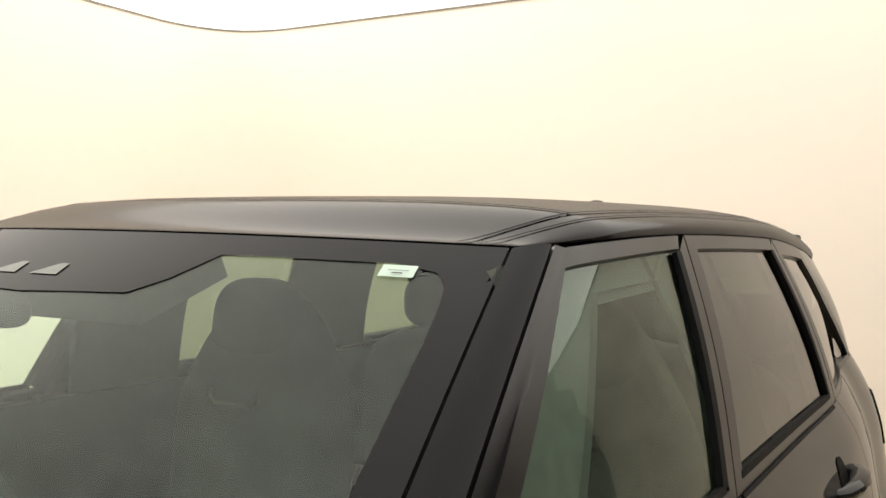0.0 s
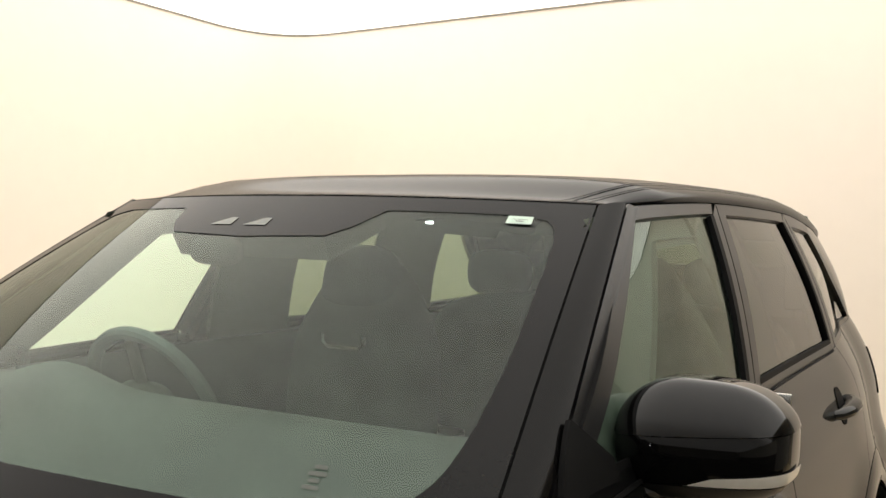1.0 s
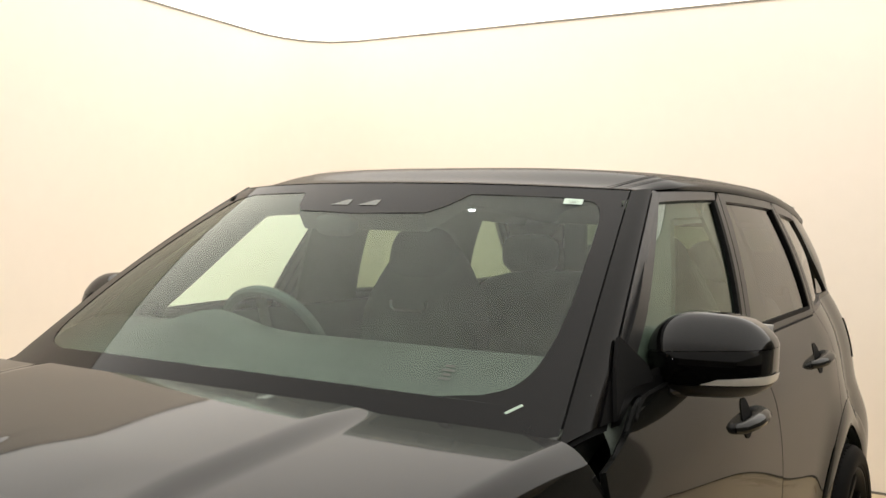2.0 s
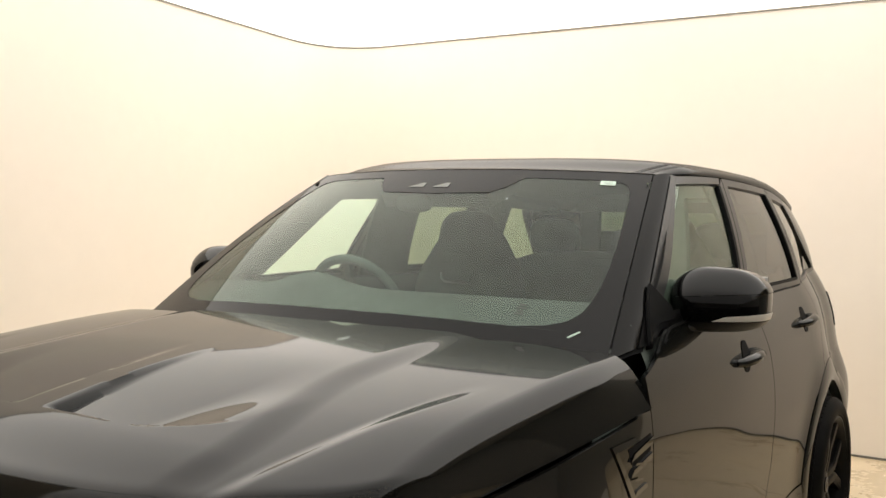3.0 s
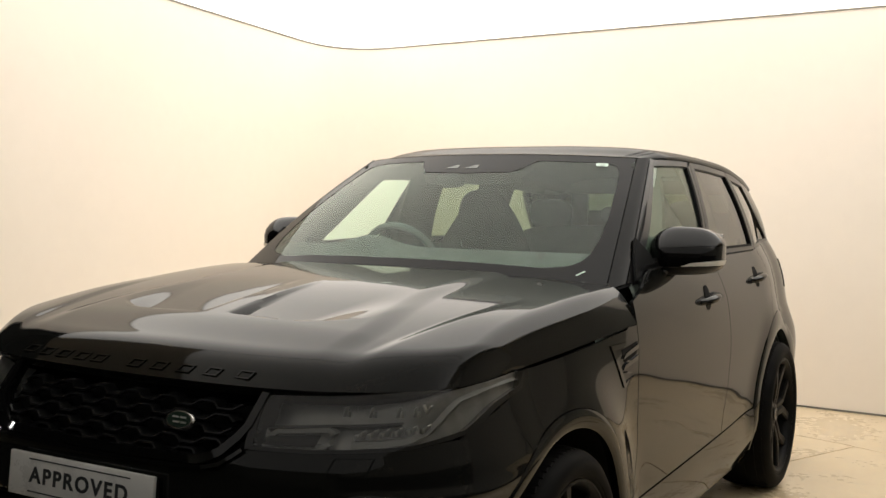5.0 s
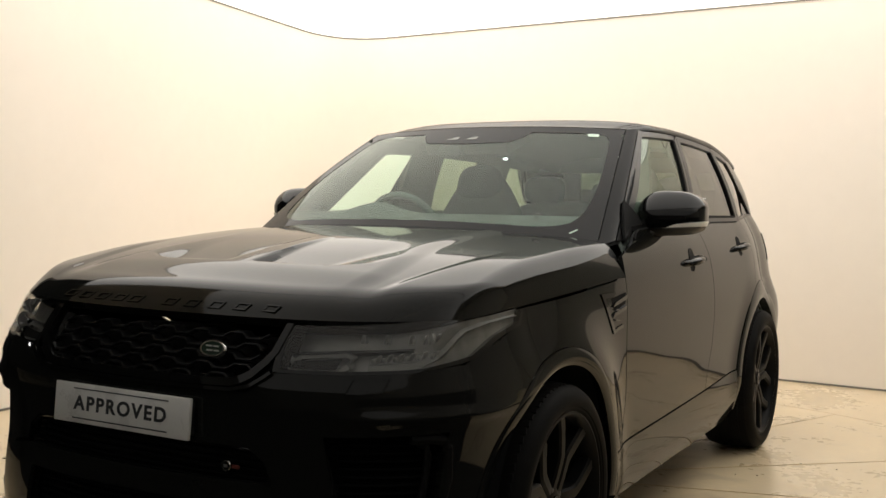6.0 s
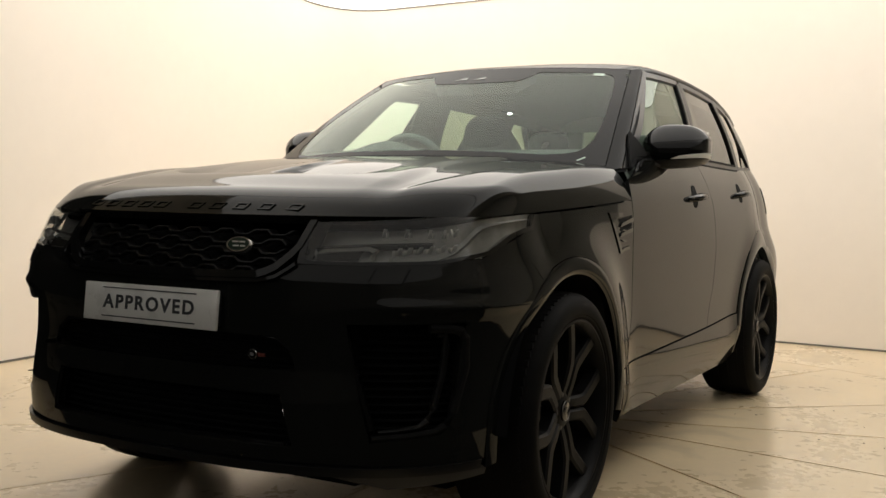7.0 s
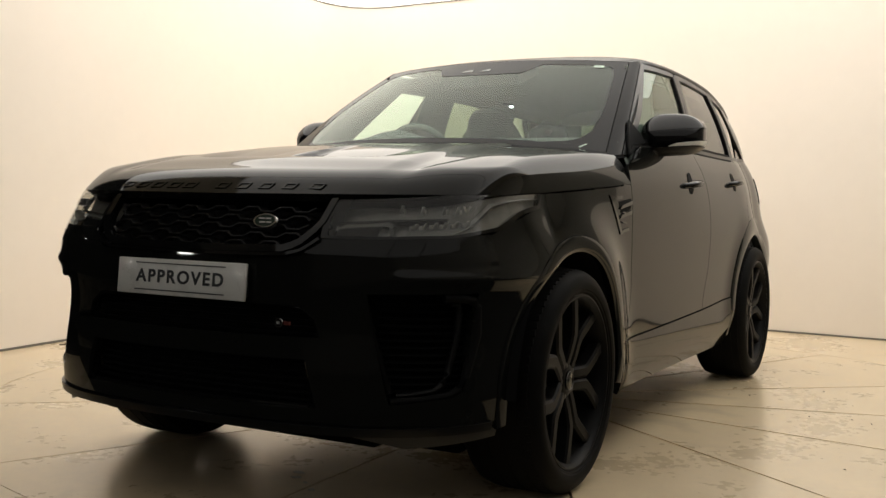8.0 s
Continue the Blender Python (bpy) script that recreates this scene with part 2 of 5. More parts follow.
def part(name, bm, mat, parent=None, label="", sharp=32):
    mesh = bpy.data.meshes.new(name)
    bm.to_mesh(mesh)
    bm.free()
    for f in mesh.polygons:
        f.use_smooth = True
    mesh.set_sharp_from_angle(angle=radians(sharp))
    mesh.materials.append(mat)
    ob = new(name, mesh)
    if parent:
        ob.parent = parent
    if label:
        ob["label"] = label
    return ob


def pair(name, bm, mat, parents, label="", sharp=32):
    """The left part and its mirror image; parents: one, or left and right."""
    left, right = parents if isinstance(parents, (list, tuple)) else (parents, parents)
    other = mirrored(bm)
    return part(name, bm, mat, left, label, sharp), part(name, other, mat, right, label, sharp)


def box(cx, cy, cz, sx, sy, sz, bevel=0.0, turn=None, steps=2):
    bm = bmesh.new()
    bmesh.ops.create_cube(bm, size=1)
    for v in bm.verts:
        v.co = Vector((v.co.x * sx, v.co.y * sy, v.co.z * sz))
    if bevel:
        bmesh.ops.bevel(bm, geom=bm.edges[:], offset=bevel, segments=steps, affect="EDGES", profile=0.5)
    if turn is not None:
        bm.transform(turn)
    bm.transform(Matrix.Translation((cx, cy, cz)))
    return bm


def join(*meshes):
    whole = bmesh.new()
    for bm in meshes:
        held = bpy.data.meshes.new("join")
        bm.to_mesh(held)
        bm.free()
        whole.from_mesh(held)
        bpy.data.meshes.remove(held)
    return whole


def tube(points, radius, sides=10, flat=1.0):
    """A rod along points; radius a number or a function of 0..1."""
    bm = bmesh.new()
    points = [Vector(p) for p in points]
    rings = []
    for i, p in enumerate(points):
        way = (points[min(i + 1, len(points) - 1)] - points[max(i - 1, 0)]).normalized()
        a = way.cross(Vector((0, 0, 1)) if abs(way.z) < 0.9 else Vector((1, 0, 0))).normalized()
        b = a.cross(way)
        r = radius(i / (len(points) - 1)) if callable(radius) else radius
        rings.append([bm.verts.new(p + a * r * math.cos(k * math.tau / sides) + b * r * flat * math.sin(k * math.tau / sides)) for k in range(sides)])
    for one, two in zip(rings, rings[1:]):
        for k in range(sides):
            bm.faces.new((one[k], one[(k + 1) % sides], two[(k + 1) % sides], two[k]))
    bm.faces.new(rings[0][::-1])
    bm.faces.new(rings[-1])
    bmesh.ops.recalc_face_normals(bm, faces=bm.faces[:])
    return bm


def lathe(profile, steps=64):
    """A body of revolution about the x axis from (x, radius) pairs."""
    bm = bmesh.new()
    rings = [[bm.verts.new((x, r * math.cos(k * math.tau / steps), r * math.sin(k * math.tau / steps))) for k in range(steps)] for x, r in profile]
    for one, two in zip(rings, rings[1:]):
        for k in range(steps):
            bm.faces.new((one[k], one[(k + 1) % steps], two[(k + 1) % steps], two[k]))
    bmesh.ops.remove_doubles(bm, verts=bm.verts[:], dist=1e-5)
    bmesh.ops.recalc_face_normals(bm, faces=bm.faces[:])
    return bm


def pebble(cx, cy, cz, sx, sy, sz, p=2.6, nu=36, nv=22, shape=None):
    """A rounded block, between ball and box."""
    bm = bmesh.new()

    def power(c):
        return math.copysign(abs(c) ** (2 / p), c)

    rows = []
    for j in range(nv + 1):
        lat = -math.pi / 2 + math.pi * j / nv
        row = []
        for i in range(nu):
            lon = math.tau * i / nu
            q = Vector((power(math.cos(lat)) * power(math.cos(lon)), power(math.cos(lat)) * power(math.sin(lon)), power(math.sin(lat))))
            if shape:
                q = shape(q)
            row.append(bm.verts.new((cx + q.x * sx / 2, cy + q.y * sy / 2, cz + q.z * sz / 2)))
        rows.append(row)
    for j in range(nv):
        for i in range(nu):
            bm.faces.new((rows[j][i], rows[j][(i + 1) % nu], rows[j + 1][(i + 1) % nu], rows[j + 1][i]))
    bmesh.ops.remove_doubles(bm, verts=bm.verts[:], dist=1e-5)
    bmesh.ops.recalc_face_normals(bm, faces=bm.faces[:])
    return bm


def steps(a, b, n):
    return [a + (b - a) * i / n for i in range(n + 1)]


# ---- the booth ----
def wall_line(points, thick):
    """An upright wall along plan points, with thickness away from the room (to the left of its run)."""
    bm = bmesh.new()
    pts = [Vector((p[0], p[1], 0)) for p in points]
    tops = [p[2] for p in points]
    inner, outer = [], []
    for i, p in enumerate(pts):
        way = (pts[min(i + 1, len(pts) - 1)] - pts[max(i - 1, 0)]).normalized()
        side = Vector((-way.y, way.x, 0)) * thick
        inner.append((bm.verts.new(p), bm.verts.new(p + Vector((0, 0, tops[i])))))
        outer.append((bm.verts.new(p + side), bm.verts.new(p + side + Vector((0, 0, tops[i])))))
    for i in range(len(pts) - 1):
        bm.faces.new((inner[i][0], inner[i + 1][0], inner[i + 1][1], inner[i][1]))
        bm.faces.new((outer[i + 1][0], outer[i][0], outer[i][1], outer[i + 1][1]))
        bm.faces.new((inner[i][1], inner[i + 1][1], outer[i + 1][1], outer[i][1]))
        bm.faces.new((inner[i + 1][0], inner[i][0], outer[i][0], outer[i + 1][0]))
    for i in (0, len(pts) - 1):
        bm.faces.new((inner[i][0], inner[i][1], outer[i][1], outer[i][0]))
    bmesh.ops.recalc_face_normals(bm, faces=bm.faces[:])
    return bm


HEAD_Z = 2.984


def back_y(x):
    return 5.402 - 0.058 * x


def left_x(y):
    return -3.162 - 0.123 * y


LEFT_END = 0.62
LEFT_X = left_x(LEFT_END)
BOOTH_RIGHT = 2.85
PANEL_FRONT = 0.15
PANEL_RIGHT = 3.1
corner_a, corner_b = Vector((left_x(4.95), 4.95)), Vector((-3.27, back_y(-3.27)))
mid = Vector((-3.800, 5.585))
plan = [(left_x(y), y) for y in (LEFT_END, 1.0, 2.0, 3.0, 4.0)]
for i in range(13):
    t = i / 12
    q = corner_a * (1 - t) ** 2 + mid * 2 * t * (1 - t) + corner_b * t * t
    plan.append((q.x, q.y))
plan += [(x, back_y(x)) for x in (-2.0, -1.0, 0.0, 1.0, 2.0, BOOTH_RIGHT)]
RIGHT_X = 4.4
booth_wall = part("wall_booth", face_out(wall_line([(x, y, HEAD_Z) for x, y in plan], 0.12), (0, 0, 1)), WALL)
tagged(booth_wall, "cream painted booth wall with a rounded corner", "wall", kind="structure")
# Unseen wall; its darker tone dims what doors and wings reflect.
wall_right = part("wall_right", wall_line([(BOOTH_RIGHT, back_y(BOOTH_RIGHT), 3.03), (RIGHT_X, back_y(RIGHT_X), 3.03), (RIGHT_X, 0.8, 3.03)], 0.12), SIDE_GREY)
tagged(wall_right, "unseen wall beside the booth, its grey set for reflections on the doors", "wall", kind="structure")
HALL = 9.0
# Unseen hall walls, toned only for what the car's paint reflects.
for nm, pts, mat, look_of in (("wall_hall_front", [(RIGHT_X, -HALL), (-1.6, -HALL)], HALL_GREY, "unseen hall wall, its grey set for reflections on the car"),
                              ("wall_hall_front_left", [(-1.605, -HALL), (-9, -HALL)], DARK_HALL, "unseen hall wall, painted dark for black reflections on the car"),
                              ("wall_hall_left", [(-9, -HALL), (-9, LEFT_END)], DARK_HALL, "unseen hall wall, painted dark for black reflections on the car"),
                              ("wall_hall_right", [(RIGHT_X, 0.795), (RIGHT_X, -HALL)], REFLECTED_WALL, "unseen side wall of the hall, dark low down for reflections on the bumper"),
                              ("wall_hall_cheek", [(-9, LEFT_END), (LEFT_X - 0.13, LEFT_END)], DARK_HALL, "unseen hall wall, painted dark for black reflections on the car")):
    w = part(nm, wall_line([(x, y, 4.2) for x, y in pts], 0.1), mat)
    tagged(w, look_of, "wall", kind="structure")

# stretched luminous ceiling, a little inside the wall heads, with a thin dark reveal round it
def ceiling_sheet(z_lift, inset):
    bm = bmesh.new()
    ring = [(left_x(PANEL_FRONT) + inset, PANEL_FRONT)]
    ring += [(x + (inset if x < -3.2 else 0), y - (inset if y > 4.5 else 0)) for x, y in plan]
    ring += [(PANEL_RIGHT, back_y(PANEL_RIGHT) - inset), (PANEL_RIGHT, PANEL_FRONT)]
    low = [bm.verts.new((x, y, HEAD_Z + z_lift)) for x, y in ring]
    top = [bm.verts.new((x, y, HEAD_Z + z_lift + 0.03)) for x, y in ring]
    bm.faces.new(low)
    bm.faces.new(top)
    for i in range(len(ring)):
        j = (i + 1) % len(ring)
        bm.faces.new((low[i], low[j], top[j], top[i]))
    # even fields, about half a metre each
    for way, lo, hi in ((Vector((1, 0, 0)), -3.6, 4.2), (Vector((0, 1, 0)), 0.2, 5.4)):
        for d in steps(lo, hi, round((hi - lo) / 0.5)):
            bmesh.ops.bisect_plane(bm, geom=bm.verts[:] + bm.edges[:] + bm.faces[:], plane_co=way * d, plane_no=way)
    bmesh.ops.triangulate(bm, faces=[f for f in bm.faces if len(f.verts) > 4])
    bmesh.ops.recalc_face_normals(bm, faces=bm.faces[:])
    return bm


cap = bmesh.new()
runs = plan
rows = []
for k, (x, y) in enumerate(runs):
    p0, p1 = Vector(runs[max(k - 1, 0)]), Vector(runs[min(k + 1, len(runs) - 1)])
    way = (p1 - p0).normalized()
    inw = Vector((way.y, -way.x))
    z = HEAD_Z
    rows.append([cap.verts.new((x + inw.x * d, y + inw.y * d, z + dz)) for d, dz in ((0.0, -0.024), (0.008, -0.024), (0.008, -0.013), (0.0, -0.013))])
for one, two in zip(rows, rows[1:]):
    for k in range(4):
        cap.faces.new((one[k], one[(k + 1) % 4], two[(k + 1) % 4], two[k]))
bmesh.ops.recalc_face_normals(cap, faces=cap.faces[:])
tagged(part("trim", cap, HALL_GREY), "thin grey metal bead along the wall head", "trim", kind="structure")
# Grey strip paints the shadow gap at the foot of the walls.
foot = bmesh.new()
rows = []
for k, (x, y) in enumerate(runs):
    p0, p1 = Vector(runs[max(k - 1, 0)]), Vector(runs[min(k + 1, len(runs) - 1)])
    way = (p1 - p0).normalized()
    inw = Vector((way.y, -way.x))
    rows.append([foot.verts.new((x + inw.x * d, y + inw.y * d, z)) for d, z in ((0.0, 0.014), (0.006, 0.014), (0.006, 0.0), (0.0, 0.0))])
for one, two in zip(rows, rows[1:]):
    for k in range(4):
        foot.faces.new((one[k], one[(k + 1) % 4], two[(k + 1) % 4], two[k]))
bmesh.ops.recalc_face_normals(foot, faces=foot.faces[:])
tagged(part("wall_foot_shade", foot, FOOT_SHADE), "thin grey strip painting the shadow gap at the wall foot", "trim", kind="structure")
ceiling = part("ceiling", ceiling_sheet(-0.012, 0.012), CEIL_PANEL)
tagged(ceiling, "glowing white stretched light ceiling over the whole booth", "ceiling", kind="structure")
# Added glowing panel, unseen: lifts the grey reflections on bonnet and bumper.
DIM_LEFT = -1.6
dim_panel = part("ceiling_front_fill", box((DIM_LEFT + RIGHT_X) / 2, (PANEL_FRONT - 8.4) / 2 - 0.01, 3.012, RIGHT_X - DIM_LEFT - 0.02, 8.4 + PANEL_FRONT - 0.02, 0.012), CEIL_PANEL)
tagged(dim_panel, "added dim glowing panel, unseen, lifting reflections on the car's front", "ceiling", kind="structure")
# Unseen ceiling, kept pale so that the bonnet's front mirrors grey.
soffit = part("ceiling_soffit", join(box(0.55, (PANEL_FRONT - 8.9) / 2 - 0.005, 3.05, 7.68, 8.9 + PANEL_FRONT - 0.01, 0.06), box((PANEL_RIGHT + RIGHT_X) / 2 + 0.003, 3.0 + PANEL_FRONT / 2, 3.08, RIGHT_X - PANEL_RIGHT - 0.01, 6.2 - PANEL_FRONT, 0.06)), SOFFIT)
tagged(soffit, "unseen grey ceiling before the light ceiling, there for reflections", "ceiling", kind="structure")
# Unseen hall ceiling and fascia, dark so that the paint mirrors darkness.
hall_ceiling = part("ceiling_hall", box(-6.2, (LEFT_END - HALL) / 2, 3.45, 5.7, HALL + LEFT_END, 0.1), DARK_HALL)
tagged(hall_ceiling, "unseen hall ceiling, painted dark for black reflections on the car", "ceiling", kind="structure")
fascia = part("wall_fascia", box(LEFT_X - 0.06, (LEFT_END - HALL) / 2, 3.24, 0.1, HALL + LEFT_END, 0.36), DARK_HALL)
tagged(fascia, "unseen dark fascia over the open side of the booth", "wall", kind="structure")

# floor with a round turntable cut into fourteen sectors
TABLE_X, TABLE_Y, TABLE_R = 0.08, 1.65, 2.75
ground = bmesh.new()
outer = [ground.verts.new((TABLE_X + 40 * math.cos(a), TABLE_Y + 40 * math.sin(a), 0)) for a in (math.tau * k / 112 for k in range(112))]
inner = [ground.verts.new((TABLE_X + (TABLE_R + 0.004) * math.cos(a), TABLE_Y + (TABLE_R + 0.004) * math.sin(a), 0)) for a in (math.tau * k / 112 for k in range(112))]
deep = [ground.verts.new(v.co - Vector((0, 0, 0.03))) for v in inner]
for k in range(112):
    j = (k + 1) % 112
    ground.faces.new((outer[k], outer[j], inner[j], inner[k]))
    ground.faces.new((inner[k], inner[j], deep[j], deep[k]))
ground.faces.new(deep)
bmesh.ops.triangulate(ground, faces=[f for f in ground.faces if len(f.verts) > 4])
bmesh.ops.recalc_face_normals(ground, faces=ground.faces[:])
floor = part("floor", face_out(ground, (0, 0, 1)), CONCRETE)
tagged(floor, "stained beige polished concrete floor with a round turntable", "floor", kind="structure")
sector = bmesh.new()
half = math.pi / 14
rim = [(r, a) for a in steps(-half, half, 8) for r in (TABLE_R,)]
pts = [(0.0, 0.0)] + [(r * math.cos(a), r * math.sin(a)) for r, a in rim]
shrink = 0.0028
def inset_sector(x, y):
    return x, y - math.copysign(min(abs(y), shrink), y) if x > 0.03 else y
tops = [sector.verts.new((0.05, 0, 0))] + [sector.verts.new((*inset_sector(x, y), 0)) for x, y in pts[1:]]
lows = [sector.verts.new(v.co - Vector((0, 0, 0.025))) for v in tops]
sector.faces.new(tops)
for k in range(len(tops)):
    j = (k + 1) % len(tops)
    sector.faces.new((tops[k], lows[k], lows[j], tops[j]))
bmesh.ops.recalc_face_normals(sector, faces=sector.faces[:])
face_out(sector, (0, 0, 1))
first = part("floor_sector", sector, CONCRETE, floor)
for k in range(14):
    ob = first if k == 0 else new("floor_sector", first.data)
    ob.parent = floor
    ob.matrix_basis = Matrix.Translation((TABLE_X, TABLE_Y, 0)) @ Matrix.Rotation(radians(-23.6 + k * 360 / 14), 4, "Z")

# Unseen dark sheets, added so that bumper and doors reflect a dark floor.
dark_floor = join(box(0.5, -5.1, 0.002, 12.4, 7.8, 0.006), box(-6.25, -0.45, 0.002, 5.6, 2.1, 0.006), box(2.77, -0.63, 0.002, 3.16, 1.14, 0.006), box(3.325, 1.42, 0.002, 2.05, 2.96, 0.006))
tagged(part("floor_hall", dark_floor, DARK_FLOOR), "unseen dark floor sheet that darkens reflections on bumper and doors", "floor", kind="structure")

# small lamps of the hall that show as glints on the paint
def hall_lamp(x, y, z, w, h):
    lamp = new("hall_lamp")
    tagged(lamp, "small bright white lamp of the dark hall", "lamp", "lamps of the hall")
    lamp.location = (x, y, z)
    part("housing", box(0, -0.05, 0, w + 0.06, 0.08, h + 0.06, 0.01), SATIN, lamp)
    part("diffuser", box(0, -0.004, 0, w, 0.02, h, 0.004), SPOT, lamp)
    for dx in (-0.4, 0.4):
        part("hanger", tube([(dx * w, -0.05, h / 2), (dx * w, -0.05, 3.4 - z)], 0.008, 8), SATIN, lamp)
    return lamp
for x, y, z in ((-4.4, -5.6, 1.45), (-6.6, -4.0, 2.2), (-7.4, -1.9, 2.6), (-2.2, -7.2, 2.3), (-5.6, -7.6, 2.0)):
    hall_lamp(x, y, z, 0.20, 0.09)

# ---- the car: y = 0 at the front axle, front towards -y, its left side at +x ----
WHEELBASE, WHEEL_R = 2.923, 0.395
side_base = curve((0.24, 0.888), (0.34, 0.908), (0.44, 0.9118), (0.50, 0.9115), (0.60, 0.9127), (0.72, 0.9182), (0.86, 0.9250), (1.00, 0.930), (1.08, 0.926), (1.16, 0.908), (1.24, 0.873), (1.32, 0.825))
NOSE_Y, TAIL_Y = -0.18, 3.20
nose_reach = curve((0.25, -0.880), (0.32, -0.892), (0.45, -0.902), (0.62, -0.890), (0.74, -0.888), (0.83, -0.882), (0.88, -0.862), (0.94, -0.812), (1.00, -0.757), (1.05, -0.69))
nose_square = curve((0.30, 2.9), (0.85, 2.9), (1.0, 3.4))
tail_reach = curve((0.25, 3.88), (0.5, 3.97), (0.9, 3.98), (1.1, 3.94), (1.3, 3.88))


def flare(y, z):
    f = 0.0
    for axle in (0.0, WHEELBASE):
        r = math.hypot(y - axle, (z - 0.39))
        f = max(f, math.exp(-((r - 0.49) / (0.125 if axle == 0 else 0.10)) ** 2))
    return (0.034 if y < 1.4 else 0.019) * f * (smooth(0.12, 0.30, z) if y < 1.4 else smooth(0.30, 0.45, z))


def side_x(y, z):
    """Half width of the body at y along it and z up."""
    yy = min(max(y, NOSE_Y), TAIL_Y)
    x = side_base(z) + flare(yy, z)
    if yy < 0.6:
        x -= 0.055 * ((0.6 - yy) / 0.83) ** 2 * smooth(0.72, 1.0, z)
    x -= 0.028 * smooth(1.3, 2.7, yy) * smooth(0.80, 1.15, z)
    if yy > 2.6:
        x -= 0.062 * ((yy - 2.6) / 0.6) ** 2 * smooth(0.62, 0.98, z)
    if y < NOSE_Y:
        p = nose_square(z)
        k = min(1.0, (NOSE_Y - y) / (NOSE_Y - nose_reach(z)))
        x *= (1 - k ** p) ** (1 / p)
    if y > TAIL_Y:
        k = min(1.0, (y - TAIL_Y) / (tail_reach(z) - TAIL_Y))
        x *= (1 - k ** 3.2) ** (1 / 3.2)
    return x


def side(y, z):
    return Vector((side_x(y, z), y, z))


def nose(s, z):
    """The front as it bends from the middle (s = 0) to the side (s = 1)."""
    p = nose_square(z)
    a = s * math.pi / 2
    fold = 0.011 * math.exp(-((z - 0.768) / 0.020) ** 2) * smooth(0.36, 0.52, s) * smooth(0.98, 0.80, s)
    return Vector((side_x(NOSE_Y, z) * math.sin(a) ** (2 / p) + fold * math.sin(a), NOSE_Y - (NOSE_Y - nose_reach(z)) * max(0.0, math.cos(a)) ** (2 / p) - fold * math.cos(a), z))


def at_x(x, z):
    """Where on the nose the half width is x."""
    p = nose_square(z)
    return math.asin(min(1.0, (x / side_x(NOSE_Y, z)) ** (p / 2))) * 2 / math.pi, z


def at_y(y, z):
    p = nose_square(z)
    return math.acos(min(1.0, ((NOSE_Y - y) / (NOSE_Y - nose_reach(z))) ** (p / 2))) * 2 / math.pi, z


def arch_y(z, r, axle=0.0, way=-1):
    return axle + way * math.sqrt(max(0.0, r * r - max(0.0, z - 0.39) ** 2))


car = new("car")
car.location.x = 0.020
tagged(car, "black glossy luxury off-road car with black wheels, parked on the turntable", "car")
ARCH_IN, ARCH_OUT = 0.445, 0.503

# bumper
def n_arch(z):
    return at_y(arch_y(z, ARCH_OUT), z)
B = at_x
bumper_fields = [
    (B(0, 0.336), B(0.50, 0.338), B(0.467, 0.381), B(0, 0.375)),
    (B(0.50, 0.338), B(0.66, 0.336), B(0.668, 0.400), B(0.467, 0.381)),
    (B(0.66, 0.336), B(0.82, 0.330), B(0.812, 0.418), B(0.668, 0.400)),
    (B(0.82, 0.330), n_arch(0.33), n_arch(0.466), B(0.834, 0.466)),
    (B(0.82, 0.330), B(0.834, 0.466), B(0.826, 0.436), B(0.812, 0.418)),
    (B(0.467, 0.381), B(0.668, 0.400), B(0.605, 0.722), B(0.430, 0.523)),
    (B(0, 0.521), B(0.430, 0.523), B(0.472, 0.588), B(0, 0.585)),
    (B(0.430, 0.523), B(0.605, 0.722), B(0.452, 0.642), B(0.472, 0.588)),
    (B(0, 0.682), B(0.40, 0.680), B(0.40, 0.826), B(0, 0.822)),
    (B(0.452, 0.642), B(0.605, 0.722), B(0.40, 0.826), B(0.40, 0.680)),
    (B(0.40, 0.826), B(0.605, 0.722), B(0.605, 0.882), B(0.46, 0.878)),
    (B(0.605, 0.722), B(0.861, 0.727), B(0.872, 0.900), B(0.605, 0.882)),
    (B(0.834, 0.466), n_arch(0.466), n_arch(0.727), B(0.861, 0.727)),
    (B(0.861, 0.727), n_arch(0.727), at_y(-0.255, 0.826), B(0.872, 0.900)),
    (B(0.872, 0.900), at_y(-0.255, 0.826), at_y(-0.365, 0.953), at_y(-0.43, 0.938)),
]
bumper = part("front_bumper", skirt(both(sheet(nose, bumper_fields, 22, (0.5, -1, 0))), 0.035), PAINT, car)


def nose_band(fields, by, n=10):
    return offset(sheet(nose, fields, n, (0.5, -1, 0)), by)


# dark recesses behind the openings
part("lower_grille_backing", both(nose_band([(B(0, 0.345), B(0.52, 0.345), B(0.54, 0.70), B(0, 0.70))], -0.085)), SEAL, car)
pair("side_intake_backing", nose_band([(B(0.60, 0.38), B(0.89, 0.38), B(0.90, 0.77), B(0.52, 0.77))], -0.09), SEAL, car)
intake_line = [(0.668, 0.408), (0.745, 0.414), (0.800, 0.424), (0.818, 0.440), (0.830, 0.475), (0.848, 0.60), (0.852, 0.685), (0.846, 0.704), (0.828, 0.712), (0.79, 0.713)]


def edge_on_nose(points, out=0.0):
    got = []
    for x, z in points:
        s, _ = at_x(abs(x), z)
        q = nose(s, z)
        got.append(Vector((math.copysign(q.x, x), q.y - out, q.z)))
    return got


pair("side_intake_trim", tube([q + Vector((-0.004, 0.014, 0)) for q in edge_on_nose(intake_line)], lambda t: 0.010 + 0.005 * smooth(0.2, 0.5, t), 10), SEAL, car)
